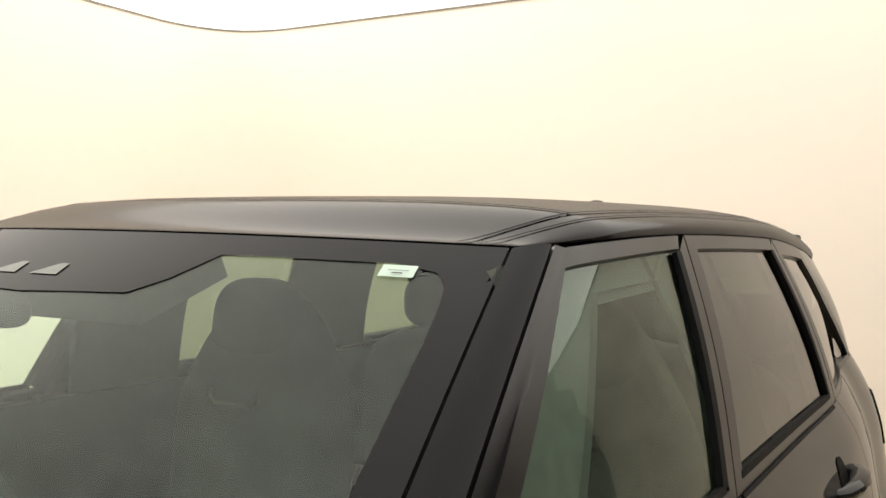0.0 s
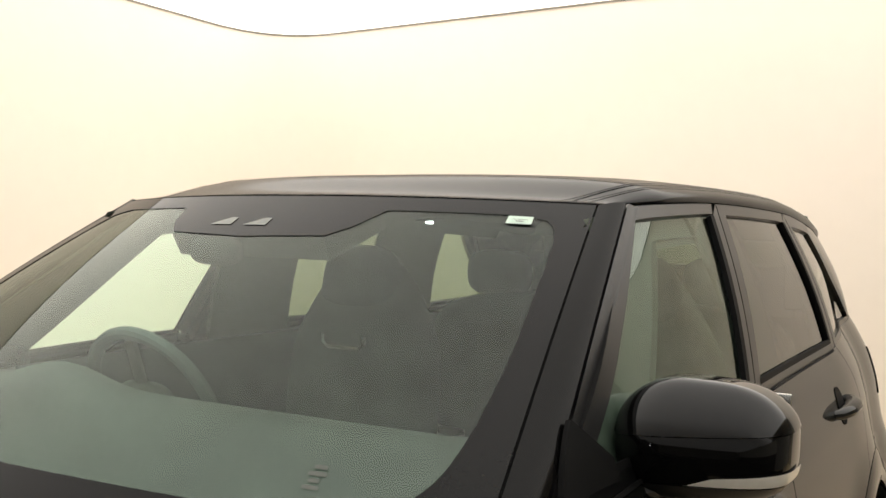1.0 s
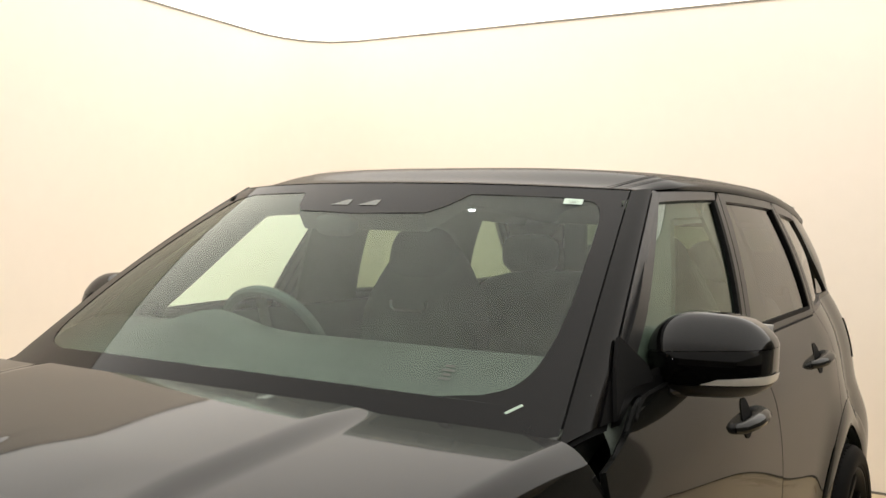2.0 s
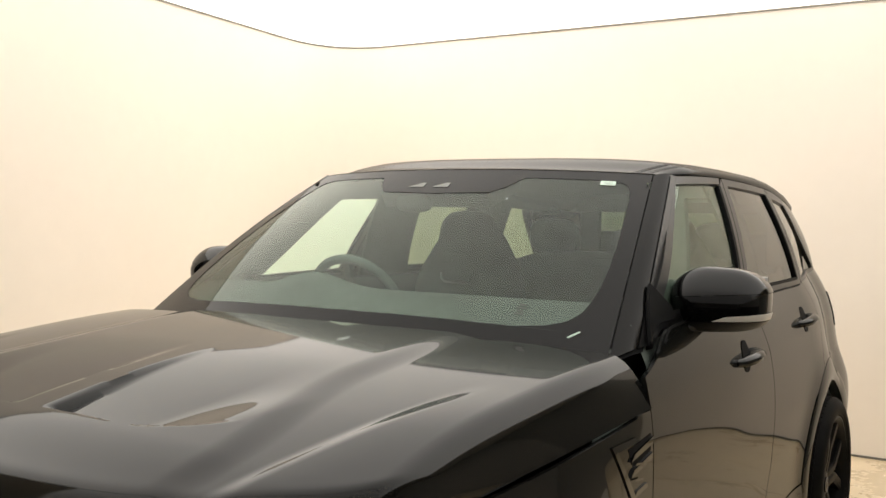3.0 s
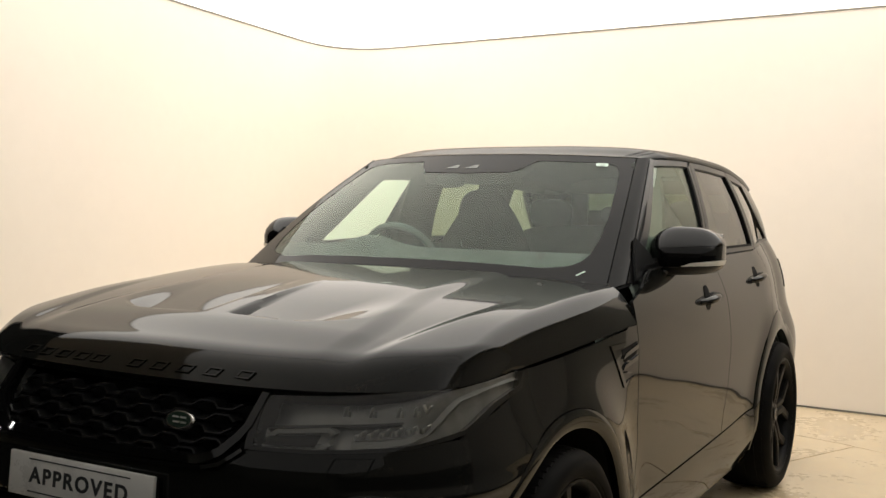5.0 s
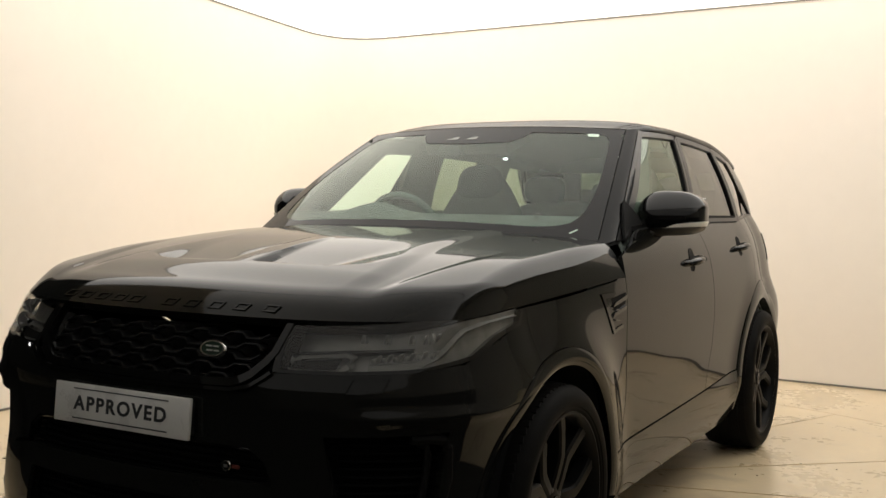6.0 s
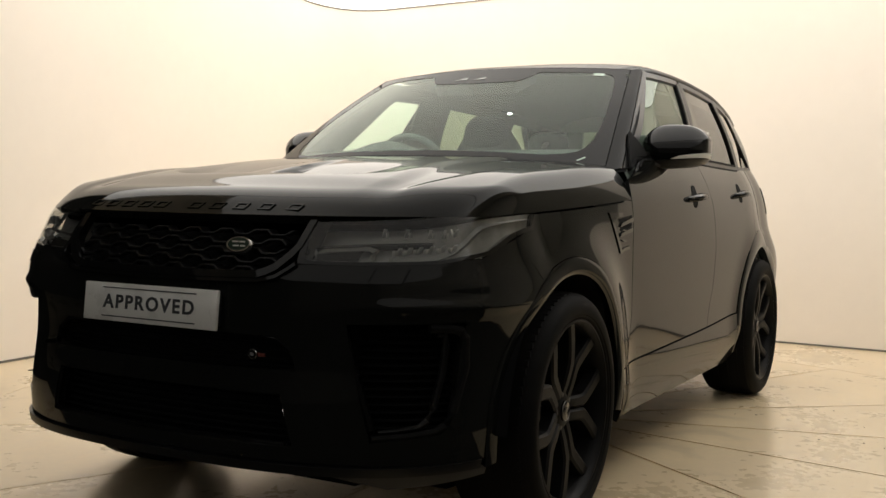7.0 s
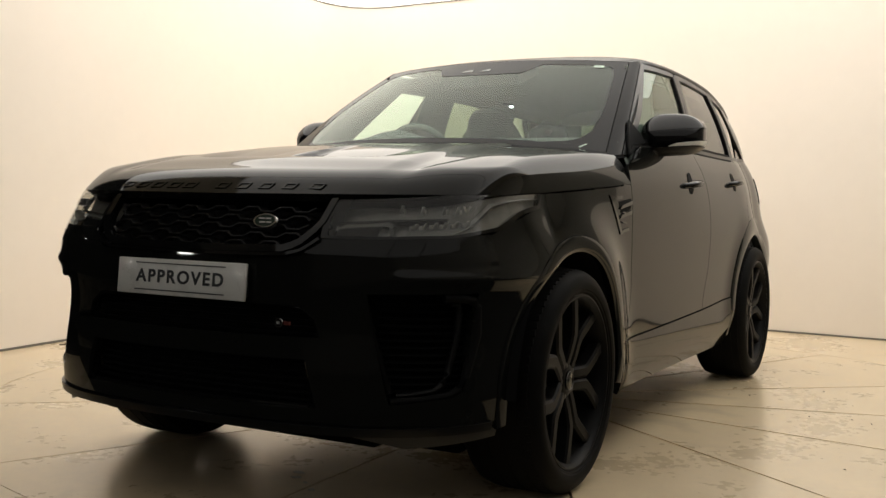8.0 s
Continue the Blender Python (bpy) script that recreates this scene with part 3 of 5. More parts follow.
lip_line = [(0.800, 0.697), (0.812, 0.690), (0.814, 0.66), (0.806, 0.58), (0.792, 0.49), (0.782, 0.455), (0.765, 0.437), (0.72, 0.428), (0.678, 0.424)]
pair("side_intake_lip", tube([q + Vector((-0.006, 0.030, 0)) for q in edge_on_nose(lip_line)], lambda t: 0.011 - 0.005 * smooth(0.6, 0.9, t), 10), FRAME, car)
pair("side_intake_post", tube([q + Vector((0, 0.030, 0)) for q in edge_on_nose([(0.585, 0.70), (0.605, 0.60), (0.635, 0.50), (0.655, 0.43)])], 0.016, 10), GLOSS, car)
part("lower_grille_frame", tube([q + Vector((0, 0.012, 0)) for q in edge_on_nose([(-0.43, 0.516), (-0.447, 0.45), (-0.462, 0.394), (-0.44, 0.383), (0.0, 0.379), (0.44, 0.383), (0.462, 0.394), (0.447, 0.45), (0.43, 0.516)])], 0.007, 8), GLOSS, car)
part("slot_frame", tube([q + Vector((0, 0.012, 0)) for q in edge_on_nose([(-0.468, 0.592), (-0.452, 0.640), (-0.41, 0.672), (-0.36, 0.679), (0.0, 0.679), (0.36, 0.679), (0.41, 0.672), (0.452, 0.640), (0.468, 0.592)])], 0.007, 8), GLOSS, car)
part("front_splitter", skirt(both(sheet(lambda s, z: nose(s, z) + Vector((0, -0.014, 0)), [(B(0, 0.306), at_y(-0.50, 0.306), at_y(-0.50, 0.331), B(0, 0.331))], 24, (0.5, -1, 0))), 0.16), FRAME, car)
pair("bumper_skirt", skirt(offset(sheet(nose, [(B(0.56, 0.298), B(0.70, 0.262), B(0.70, 0.303), B(0.56, 0.303)), (B(0.70, 0.262), at_y(-0.47, 0.275), at_y(-0.47, 0.303), B(0.70, 0.303))], 10, (0.5, -1, 0)), -0.012), 0.08), SATIN, car)

# bonnet
lip_z = curve((0.0, 1.009), (0.6, 1.013), (0.9, 1.018))
shut_z = curve((-0.215, 1.030), (0.2, 1.055), (0.6, 1.083))
ridge_z = curve((-0.76, 1.062), (-0.68, 1.083), (-0.60, 1.099), (-0.45, 1.131), (-0.17, 1.178), (0.15, 1.214), (0.45, 1.238), (0.7, 1.25))


def bonnet_front(v):
    a = v * math.pi / 2 * 0.985
    x = 0.872 * math.sin(a) ** (2 / 3.3)
    c = max(0.0, math.cos(a)) ** (2 / 3.3)
    y = -0.205 - 0.545 * c - 0.018 * c ** 4
    return x, y


def bonnet_rear(v):
    k = v ** 0.80
    x = 0.927 * k
    y = 0.443 + 0.158 * k ** 2.2
    return x, y


def bonnet(v, t):
    x0, y0 = bonnet_front(v)
    x1, y1 = bonnet_rear(v)
    x, y = lerp(x0, x1, t), lerp(y0, y1, t)
    width = side_x(max(y, NOSE_Y), shut_z(y)) if y > -0.235 else x0 / max(0.05, v)
    k = min(1.0, x / 0.955)
    top = ridge_z(y) - 0.036 * k ** 2 - 0.018 * k ** 6
    # power dome
    side_of_dome = lerp(0.545, 0.47, smooth(-0.5, 0.05, y))
    dome = 0.009 * smooth(side_of_dome + 0.045, side_of_dome - 0.045, x) * smooth(-0.70, -0.45, y)
    # a crease outboard of it, its outer side a little higher
    fold = 0.645 + 0.17 * (y + 0.5)
    dome += 0.0070 * smooth(fold - 0.030, fold + 0.022, x) * smooth(fold + 0.22, fold + 0.03, x) * smooth(-0.66, -0.50, y) * smooth(0.16, -0.20, y)
    start = lerp(0.76, 0.86, smooth(-0.35, 0.50, y))
    edge = max(0.0, (v - start) / (1 - start)) ** 2.2
    front = (1 - min(1.0, t / 0.12)) ** 2.5
    z_edge = shut_z(y) if y > -0.235 else lerp(lip_z(x), 1.030, smooth(-0.50, -0.235, y))
    z = top + dome
    # a scoop either side of the spine, deepest at its front edge
    outer = lerp(0.400, 0.46, smooth(-0.45, -0.12, y))
    inner = lerp(0.055, 0.035, smooth(-0.45, -0.12, y))
    scoop = smooth(inner - 0.004, inner + 0.016, x) * smooth(outer + 0.06, outer - 0.12, x)
    lead = -0.435 + 0.06 * max(0.0, x - 0.25) ** 2 / 0.03
    depth = smooth(lead, lead + 0.014, y) * smooth(0.08, -0.42, y)
    z -= 0.018 * scoop * depth
    drop = 1 - (1 - edge) * (1 - front)
    return Vector((x, y, lerp(z, z_edge, drop)))


bonnet_cols = [0] + [0.0004 * k * k for k in range(1, 14)] + steps(0.08, 0.82, 120) + steps(0.83, 1.0, 24)
bonnet_rows = [0, 0.0003, 0.001, 0.0022, 0.004, 0.006] + steps(0.0085, 0.11, 26) + steps(0.117, 0.5, 70) + steps(0.52, 1.0, 24)
part("bonnet", skirt(both(grid(bonnet, bonnet_cols, bonnet_rows, (0, 0, 1))), 0.03), PAINT, car)

# wings behind the lamps
def wing(u, v):
    if u < 0.0:
        y = lerp(-0.365, -0.255, u + 1)
        low = lerp(0.944, 0.829, u + 1)
    else:
        a = lerp(-math.asin(0.255 / ARCH_OUT), math.pi / 2, u) if u <= 1 else 0
        y = ARCH_OUT * math.sin(a) if u <= 1 else lerp(ARCH_OUT, 1.0, u - 1)
        low = 0.39 + ARCH_OUT * math.cos(a) if u <= 1 else 0.465
    if u > 1:
        gap = A_gap
        z0 = 0.465
        z = lerp(z0, shut_z(0.6) - 0.004, v)
        return side(lerp(ARCH_OUT, gap(z) - 0.003, u - 1), z)
    low = max(low, 0.465)
    high = shut_z(y) - 0.004 if y > -0.235 else lerp(0.957, 0.992, smooth(-0.37, -0.22, y))
    return side(y, lerp(low, high, v))


A_gap = curve((0.40, 0.632), (0.47, 0.610), (0.55, 0.632), (0.64, 0.658), (0.76, 0.642), (1.06, 0.597), (1.10, 0.590), (1.25, 0.61))
wing_cols = steps(-1, -0.02, 8) + steps(0.0, 1.0, 40) + steps(1.05, 2.0, 8)
wings = pair("front_wing", skirt(grid(wing, wing_cols, steps(0, 1, 28), (1, 0, 0))), PAINT, car)

# doors below the waist
B_gap = curve((0.40, 1.855), (0.49, 1.815), (0.56, 1.834), (0.70, 1.888), (0.85, 1.892), (1.03, 1.845), (1.20, 1.775), (1.30, 1.745))
rear_gap_top = curve((0.88, 2.735), (0.95, 2.775), (1.08, 2.835), (1.18, 2.825), (1.30, 2.755))
waist = curve((0.5, 1.130), (0.62, 1.158), (0.75, 1.196), (0.9, 1.250), (1.8, 1.270), (2.6, 1.272), (3.2, 1.292), (3.7, 1.31))
sill_z = curve((0.5, 0.462), (1.8, 0.487), (2.4, 0.512))


def R_gap(z):
    low = WHEELBASE - math.sqrt(max(0.0, 0.56 ** 2 - max(0, min(z, 0.88) - 0.39) ** 2)) - 0.004
    return lerp(low, rear_gap_top(z), smooth(0.82, 0.93, z))


def front_door(u, v):
    z = lerp(0.470, 1.275, v)
    y = lerp(A_gap(z) + 0.003, B_gap(z) - 0.003, u)
    z = lerp(sill_z(y) + 0.004, waist(y), v)
    return side(lerp(A_gap(z) + 0.003, B_gap(z) - 0.003, u), z)


def rear_door(u, v):
    z = lerp(0.495, 1.29, v)
    y = lerp(B_gap(z) + 0.003, R_gap(z), u)
    z = lerp(sill_z(y) + 0.004, waist(y), v)
    return side(lerp(B_gap(z) + 0.003, R_gap(z) - 0.003, u), z)


doors_f = pair("front_door", skirt(grid(front_door, steps(0, 1, 30), steps(0, 1, 40), (1, 0, 0))), PAINT, car)
doors_r = pair("rear_door", skirt(grid(rear_door, steps(0, 1, 26), steps(0, 1, 72), (1, 0, 0))), PAINT, car)

# rear quarter: above the arch, before it and behind it, on one surface
def quarter_top(u, v):
    def edge_y(z):
        return lerp(R_gap(z) + 0.0015, WHEELBASE, u) if u <= 1 else lerp(WHEELBASE, tail_reach(z), u - 1)
    y = edge_y(1.1)
    z = lerp(0.945, waist(y), v)
    return side(edge_y(z), z)


def quarter_fore(u, v):
    z = lerp(0.9215, 0.945, v)
    return side(lerp(R_gap(z) + 0.0015, WHEELBASE - math.sqrt(max(0.0, 0.555 ** 2 - (z - 0.39) ** 2)), u), z)


def quarter_aft(u, v):
    z = lerp(0.40, 0.945, v)
    return side(lerp(WHEELBASE + math.sqrt(max(0.0, 0.555 ** 2 - (z - 0.39) ** 2)), tail_reach(z), u), z)


tail_cols = steps(0, 0.9, 14) + [0.95, 0.98, 0.995, 1.0]
quarter = join(grid(quarter_top, steps(0, 1, 10) + [1 + u for u in tail_cols[1:]], steps(0, 1, 20), (1, 0.2, 0)),
               grid(quarter_fore, steps(0, 1, 10), steps(0, 1, 12), (1, 0, 0)), grid(quarter_aft, tail_cols, steps(0, 1, 24), (1, 0.2, 0)))
bmesh.ops.remove_doubles(quarter, verts=quarter.verts[:], dist=3e-4)
face_out(quarter, (1, 0.2, 0))
pair("rear_quarter", skirt(quarter), PAINT, car)
pair("inner_shell", grid(lambda u, v: side(lerp(0.45, 3.0, u), lerp(0.47, min(1.235, waist(lerp(0.45, 3.0, u)) - 0.01 - 0.17 * smooth(0.66, 0.58, lerp(0.45, 3.0, u))), v)) - Vector((0.024, 0, 0)), steps(0, 1, 40), steps(0, 1, 12), (1, 0, 0)), SEAL, car)
pair("inner_wing_shell", grid(lambda u, v: side(lerp(-0.42, 0.5, u), lerp(0.86, 1.02, v)) - Vector((0.030, 0, 0)), steps(0, 1, 20), steps(0, 1, 6), (1, 0, 0)), SEAL, car)
tail = grid(lambda u, v: Vector((lerp(0, side_x(tail_reach(v) - 0.01, v), u), tail_reach(v) - 0.006, v)), steps(0, 1, 6), steps(0.30, 1.32, 20), (0, 1, 0))
part("tailgate", both(tail), PAINT, car)

# sills and arch trims
pair("sill", skirt(grid(lambda u, v: side(lerp(0.500, 2.385, u), lerp(0.262, sill_z(lerp(0.5, 2.385, u)) - 0.004, v)) + Vector((0.004 * math.sin(v * math.pi), 0, 0)), steps(0, 1, 40), steps(0, 1, 10), (1, 0, 0)), 0.05), PAINT, car)


def trim(axle, r_out, spans):
    def fn(u, v):
        a = radians(lerp(spans[0], spans[1], u))
        r = lerp(ARCH_IN if axle == 0 else ARCH_IN + 0.01, r_out, v)
        y, z = axle + r * math.sin(a), 0.39 + r * math.cos(a)
        if z < 0.30:
            z = 0.30
        q = side(y, z)
        q.x += 0.004 * (1 - (2 * v - 1) ** 2) ** 0.5 + 0.0015
        return q
    return skirt(grid(fn, steps(0, 1, 60), steps(0, 1, 8), (1, 0, 0)), 0.05)


pair("front_arch_trim", trim(0.0, ARCH_OUT - 0.003, (-100, 99)), PAINT, car)
pair("rear_arch_trim", trim(WHEELBASE, 0.553, (-100, 99)), PAINT, car)


def well(axle, reach):
    bm = lathe([(0.50, 0.0), (0.50, 0.47), (reach, 0.465)], 48)
    bmesh.ops.delete(bm, geom=[v for v in bm.verts if v.co.z < -0.06], context="VERTS")
    bm.transform(Matrix.Translation((0, axle, 0.39)))
    return bm


pair("front_wheel_liner", well(0.0, 0.93), SEAL, car)
pair("rear_wheel_liner", well(WHEELBASE, 0.86), SEAL, car)
# Slabs and bulkhead also added to keep light off the floor beneath.
part("underbody", join(box(0, 1.725, 0.235, 1.32, 4.05, 0.17, 0.03), box(0, -0.45, 0.285, 1.16, 0.50, 0.09, 0.03), box(0, 1.47, 0.270, 1.52, 1.9, 0.11, 0.02), box(0, -0.62, 0.320, 1.12, 0.30, 0.03, 0.01), box(0, 0.53, 0.70, 1.60, 0.04, 0.80, 0.01)), FELT, car)

# ---- glasshouse ----
rail_z = curve((1.25, 1.655), (1.5, 1.680), (1.9, 1.688), (2.6, 1.672), (3.2, 1.628), (3.7, 1.575))
rail_x = curve((0.90, 0.648), (1.40, 0.674), (1.80, 0.685), (2.2, 0.688), (2.6, 0.679), (3.2, 0.636), (3.8, 0.560))


def glasshouse(y, k):
    """The side above the waist: k = 0 at the waist, 1 at the roof rail."""
    w, z0 = side_x(y, waist(y)) - 0.004, waist(y)
    w -= 0.030 * smooth(1.10, 0.78, y)
    x1, z1 = rail_x(y), rail_z(y)
    return Vector((lerp(w, x1, k) + 0.016 * math.sin(math.pi * k), y, lerp(z0, z1, k)))


# windscreen pillars run from the bonnet corner to the roof
P_LOW, P_TOP = Vector((0.799, 0.634, 1.196)), Vector((0.640, 1.376, 1.673))
Q_LOW, Q_TOP = Vector((0.835, 0.776, 1.218)), Vector((0.680, 1.450, 1.672))


def pillar_edge(a, b, k, bow=0.02):
    q = a.lerp(b, k)
    return q + Vector((bow * 0.6, -bow, bow)) * math.sin(math.pi * k) * 0.6


def pillar(u, k):
    q = pillar_edge(P_LOW, P_TOP, k).lerp(pillar_edge(Q_LOW, Q_TOP, k), u)
    return q + Vector((0.55, -0.65, 0.5)) * 0.016 * math.sin(math.pi * min(u, 1.2) / 1.2)


pair("windscreen_pillar", skirt(grid(pillar, steps(0.05, 0.80, 10), steps(-0.03, 1.0, 24), (1, -1, 0)), 0.02), ROOF_BLACK, car)
pair("door_frame_post", skirt(grid(pillar, steps(0.875, 1.22, 6), steps(-0.03, 1.0, 24), (1, -1, 0)), 0.02), FRAME, doors_f)
pair("pillar_seal", skirt(grid(lambda u, k: pillar(u, k) - Vector((0.5, -0.5, 0.4)) * 0.010, steps(-0.15, 1.10, 6), steps(-0.05, 1.0, 16), (1, -1, 0)), 0.02), SEAL, car)


def screen(u, v):
    """Windscreen: u -1..1 across, v 0..1 up."""
    e = pillar_edge(P_LOW, P_TOP, v)
    k = 1 - abs(u) ** 2.2
    lift = lerp(0.040, 0.013, v)
    fwd = lerp(-0.16, -0.135, v)
    return Vector((e.x * u, e.y + fwd * k, e.z + lift * k))


part("windscreen", grid(screen, steps(-1, 1, 48), steps(-0.03, 1, 30), (0, -1, 1)), WINDSCREEN, car, "green-tinted windscreen").visible_shadow = False


band_in = curve((0.070, 0.70), (0.090, 0.80), (0.13, 0.868), (0.20, 0.905), (0.32, 0.926), (0.5, 0.936), (0.8, 0.930), (0.88, 0.918), (0.92, 0.890), (0.940, 0.80))
band = join(sheet(screen, [((0, -0.03), (0.9995, -0.03), (0.9995, 0.0705), (0, 0.066)), ((0, 0.935), (0.33, 0.935), (0.33, 1.0), (0, 1.0)), ((0.33, 0.935), (0.42, 0.937), (0.42, 1.0), (0.33, 1.0)), ((0.42, 0.937), (0.9995, 0.9395), (0.9995, 1.0), (0.42, 1.0)),
                            ((0, 0.80), (0.30, 0.815), (0.33, 0.935), (0, 0.935)), ((0.30, 0.815), (0.36, 0.86), (0.42, 0.937), (0.33, 0.935))], 14, (0, -1, 1)),
            grid(lambda a, v: screen(lerp(band_in(v), 0.9995, a), v), steps(0, 1, 6), steps(0.070, 0.940, 44), (0, -1, 1)))
part("windscreen_band", both(offset(band, 0.0015)), FRIT, car, "black dotted ceramic band round the windscreen")

# side windows: frame strips round each pane, on one surface
def win_frame(quads, by=0.0, n=10):
    return offset(sheet(glasshouse, quads, n, (1, 0, 0.3)), by)


frame_f = [((0.785, 0.0), (0.85, 0.0), (1.438, 0.925), (1.420, 0.985)), ((1.438, 0.925), (1.905, 0.935), (1.93, 0.99), (1.425, 0.985)),
           ((1.735, 0.0), (1.772, 0.0), (1.960, 0.99), (1.905, 0.925)), ((0.785, -0.02), (1.768, -0.02), (1.76, 0.045), (0.91, 0.045))]
frame_r = [((1.778, 0.0), (1.825, 0.0), (2.005, 0.93), (1.966, 0.99)), ((2.005, 0.93), (2.610, 0.925), (2.64, 0.99), (1.966, 0.99)),
           ((2.610, 0.925), (2.695, 0.02), (2.755, 0.0), (2.655, 0.99)), ((1.785, -0.02), (2.75, -0.02), (2.695, 0.045), (1.83, 0.045))]
frame_q = [((2.662, 0.99), (2.705, 0.90), (2.805, 0.03), (2.762, 0.0)), ((2.705, 0.90), (2.662, 0.99), (3.11, 0.99), (3.06, 0.90)),
           ((3.06, 0.90), (3.11, 0.99), (3.47, 0.0), (3.39, 0.05)), ((2.762, -0.02), (3.47, -0.02), (3.39, 0.05), (2.805, 0.05))]
pair("front_window_frame", skirt(win_frame(frame_f, 0.003), 0.02), FRAME, doors_f)
pair("rear_window_frame", skirt(win_frame(frame_r, 0.003), 0.02), FRAME, doors_r)
pair("quarter_window_frame", skirt(win_frame(frame_q, 0.003), 0.02), FRAME, car)
for p in pair("front_window", win_frame([((0.80, 0.0), (1.765, 0.0), (1.935, 0.96), (1.42, 0.95))], -0.006), FRONT_GLASS, doors_f, "lightly tinted door glass"):
    p.visible_shadow = False
pair("rear_window", win_frame([((1.80, 0.0), (2.73, 0.0), (2.63, 0.96), (1.98, 0.96))], -0.006), PRIVACY, doors_r, "dark privacy glass")
pair("quarter_window", win_frame([((2.78, 0.0), (3.44, 0.0), (3.08, 0.96), (2.68, 0.96))], -0.006), PRIVACY, car, "dark privacy glass")
pair("rear_pillar", skirt(win_frame([((3.115, 1.0), (3.475, -0.01), (3.84, -0.01), (3.66, 1.0))], 0.002), 0.02), PAINT, car)
pair("belt_moulding", skirt(offset(grid(lambda u, v: side(lerp(0.80, 1.74, u), waist(lerp(0.80, 1.74, u)) - lerp(0.006, 0.0, v)), steps(0, 1, 20), (0, 1), (1, 0, 0)), 0.003), 0.006), SEAL, doors_f)
pair("belt_moulding", skirt(offset(grid(lambda u, v: side(lerp(1.80, 2.70, u), waist(lerp(1.80, 2.70, u)) - lerp(0.006, 0.0, v)), steps(0, 1, 20), (0, 1), (1, 0, 0)), 0.003), 0.006), SEAL, doors_r)
for p in pair("window_seal", skirt(win_frame([((0.80, 0.045), (1.73, 0.045), (1.725, 0.075), (0.84, 0.075))], 0.004, 8), 0.01), SEAL, doors_f):
    pass
pair("window_seal", skirt(win_frame([((1.83, 0.045), (2.695, 0.045), (2.69, 0.075), (1.835, 0.075))], 0.004, 8), 0.01), SEAL, doors_r)
pair("window_post_seal", skirt(win_frame([((1.715, 0.075), (1.740, 0.06), (1.907, 0.925), (1.882, 0.925))], 0.0045, 8), 0.01), SEAL, doors_f)
pair("window_post_seal", skirt(win_frame([((2.675, 0.075), (2.698, 0.06), (2.617, 0.925), (2.590, 0.925))], 0.0045, 8), 0.01), SEAL, doors_r)

pair("cant_rail_lining", offset(sheet(glasshouse, [((1.30, 0.80), (3.3, 0.84), (3.3, 1.0), (1.30, 1.0))], 14, (-1, 0, 0)), 0.028), HEADLINER, car)

# roof
roof_mid = curve((1.18, 1.690), (1.30, 1.716), (1.45, 1.734), (1.70, 1.750), (2.05, 1.757), (2.65, 1.755), (3.25, 1.730), (3.9, 1.68))


def roof(u, v):
    """u 0..1 from the middle to the rail, v 0..1 from the header to the tail."""
    a = u * math.pi / 2
    head = screen(math.sin(a) ** 0.72 * 0.999, 1.0)
    y = lerp(head.y + 0.006, 3.84 - 0.25 * u ** 3, v)
    zs, xs = rail_z(y), rail_x(y) + 0.004
    zc = roof_mid(y)
    x = xs * math.sin(a) ** 0.72
    z = zs + (zc - zs) * max(0.0, math.cos(a)) ** 0.80
    if v < 0.12:
        k = smooth(0, 0.12, v)
        z = lerp(head.z + 0.004, z, k ** 0.7)
        x = lerp(head.x, x, k)
    return Vector((x, y, z))


roof_cols = steps(0, 0.8, 24) + steps(0.82, 1.0, 14)
roof_rows = steps(0, 0.12, 12) + steps(0.14, 1.0, 40)
part("roof", skirt(both(grid(roof, roof_cols, roof_rows, (0, 0, 1))), 0.02), ROOF_BLACK, car, "black roof with a wide glass panel")
for ua, ub in ((0.648, 0.664), (0.738, 0.752)):
    pair("roof_ditch", grid(lambda u, v: roof(lerp(ua, ub, u), v) + Vector((0, 0, 0.0022)), (0, 1), steps(0, 0.97, 60), (0, 0, 1)), SEAL, car)
part("roof_panel_gap", both(grid(lambda u, v: roof(0.66 * u, lerp(0.116, 0.121, v)) + Vector((0, 0, 0.0018)), steps(0, 1, 24), (0, 1), (0, 0, 1))), SEAL, car)
part("roof_antenna", pebble(0, 3.20, 1.742, 0.045, 0.15, 0.055, 2.4, shape=lambda q: Vector((q.x * (1 - 0.4 * max(0, q.z)), q.y + 0.25 * q.z, q.z))), PAINT, car, "small black fin antenna")

# ---- wheels ----
def arm(stops, depth=0.045):
    """One arm of a spoke through (radius, degrees, width, x) stops, flat-topped with chamfered edges."""
    bm = bmesh.new()
    rows = []
    pts = [Vector((x, r * math.sin(radians(d)), r * math.cos(radians(d)))) for r, d, w, x in stops]
    for i, (r, d, w, x) in enumerate(stops):
        way = pts[min(i + 1, len(pts) - 1)] - pts[max(i - 1, 0)]
        way.x = 0
        way.normalize()
        across = Vector((0, way.z, -way.y)) * (w / 2)
        p = pts[i]
        back, lip = Vector((-depth, 0, 0)), Vector((-0.007, 0, 0))
        rows.append([bm.verts.new(q) for q in (p - across + back, p - across + lip, p - across * 0.62, p + across * 0.62, p + across + lip, p + across + back)])
    for one, two in zip(rows, rows[1:]):
        for k in range(6):
            bm.faces.new((one[k], one[(k + 1) % 6], two[(k + 1) % 6], two[k]))
    bm.faces.new(rows[0])
    bm.faces.new(rows[-1])
    bmesh.ops.recalc_face_normals(bm, faces=bm.faces[:])
    return bm


RIM_R = 0.300
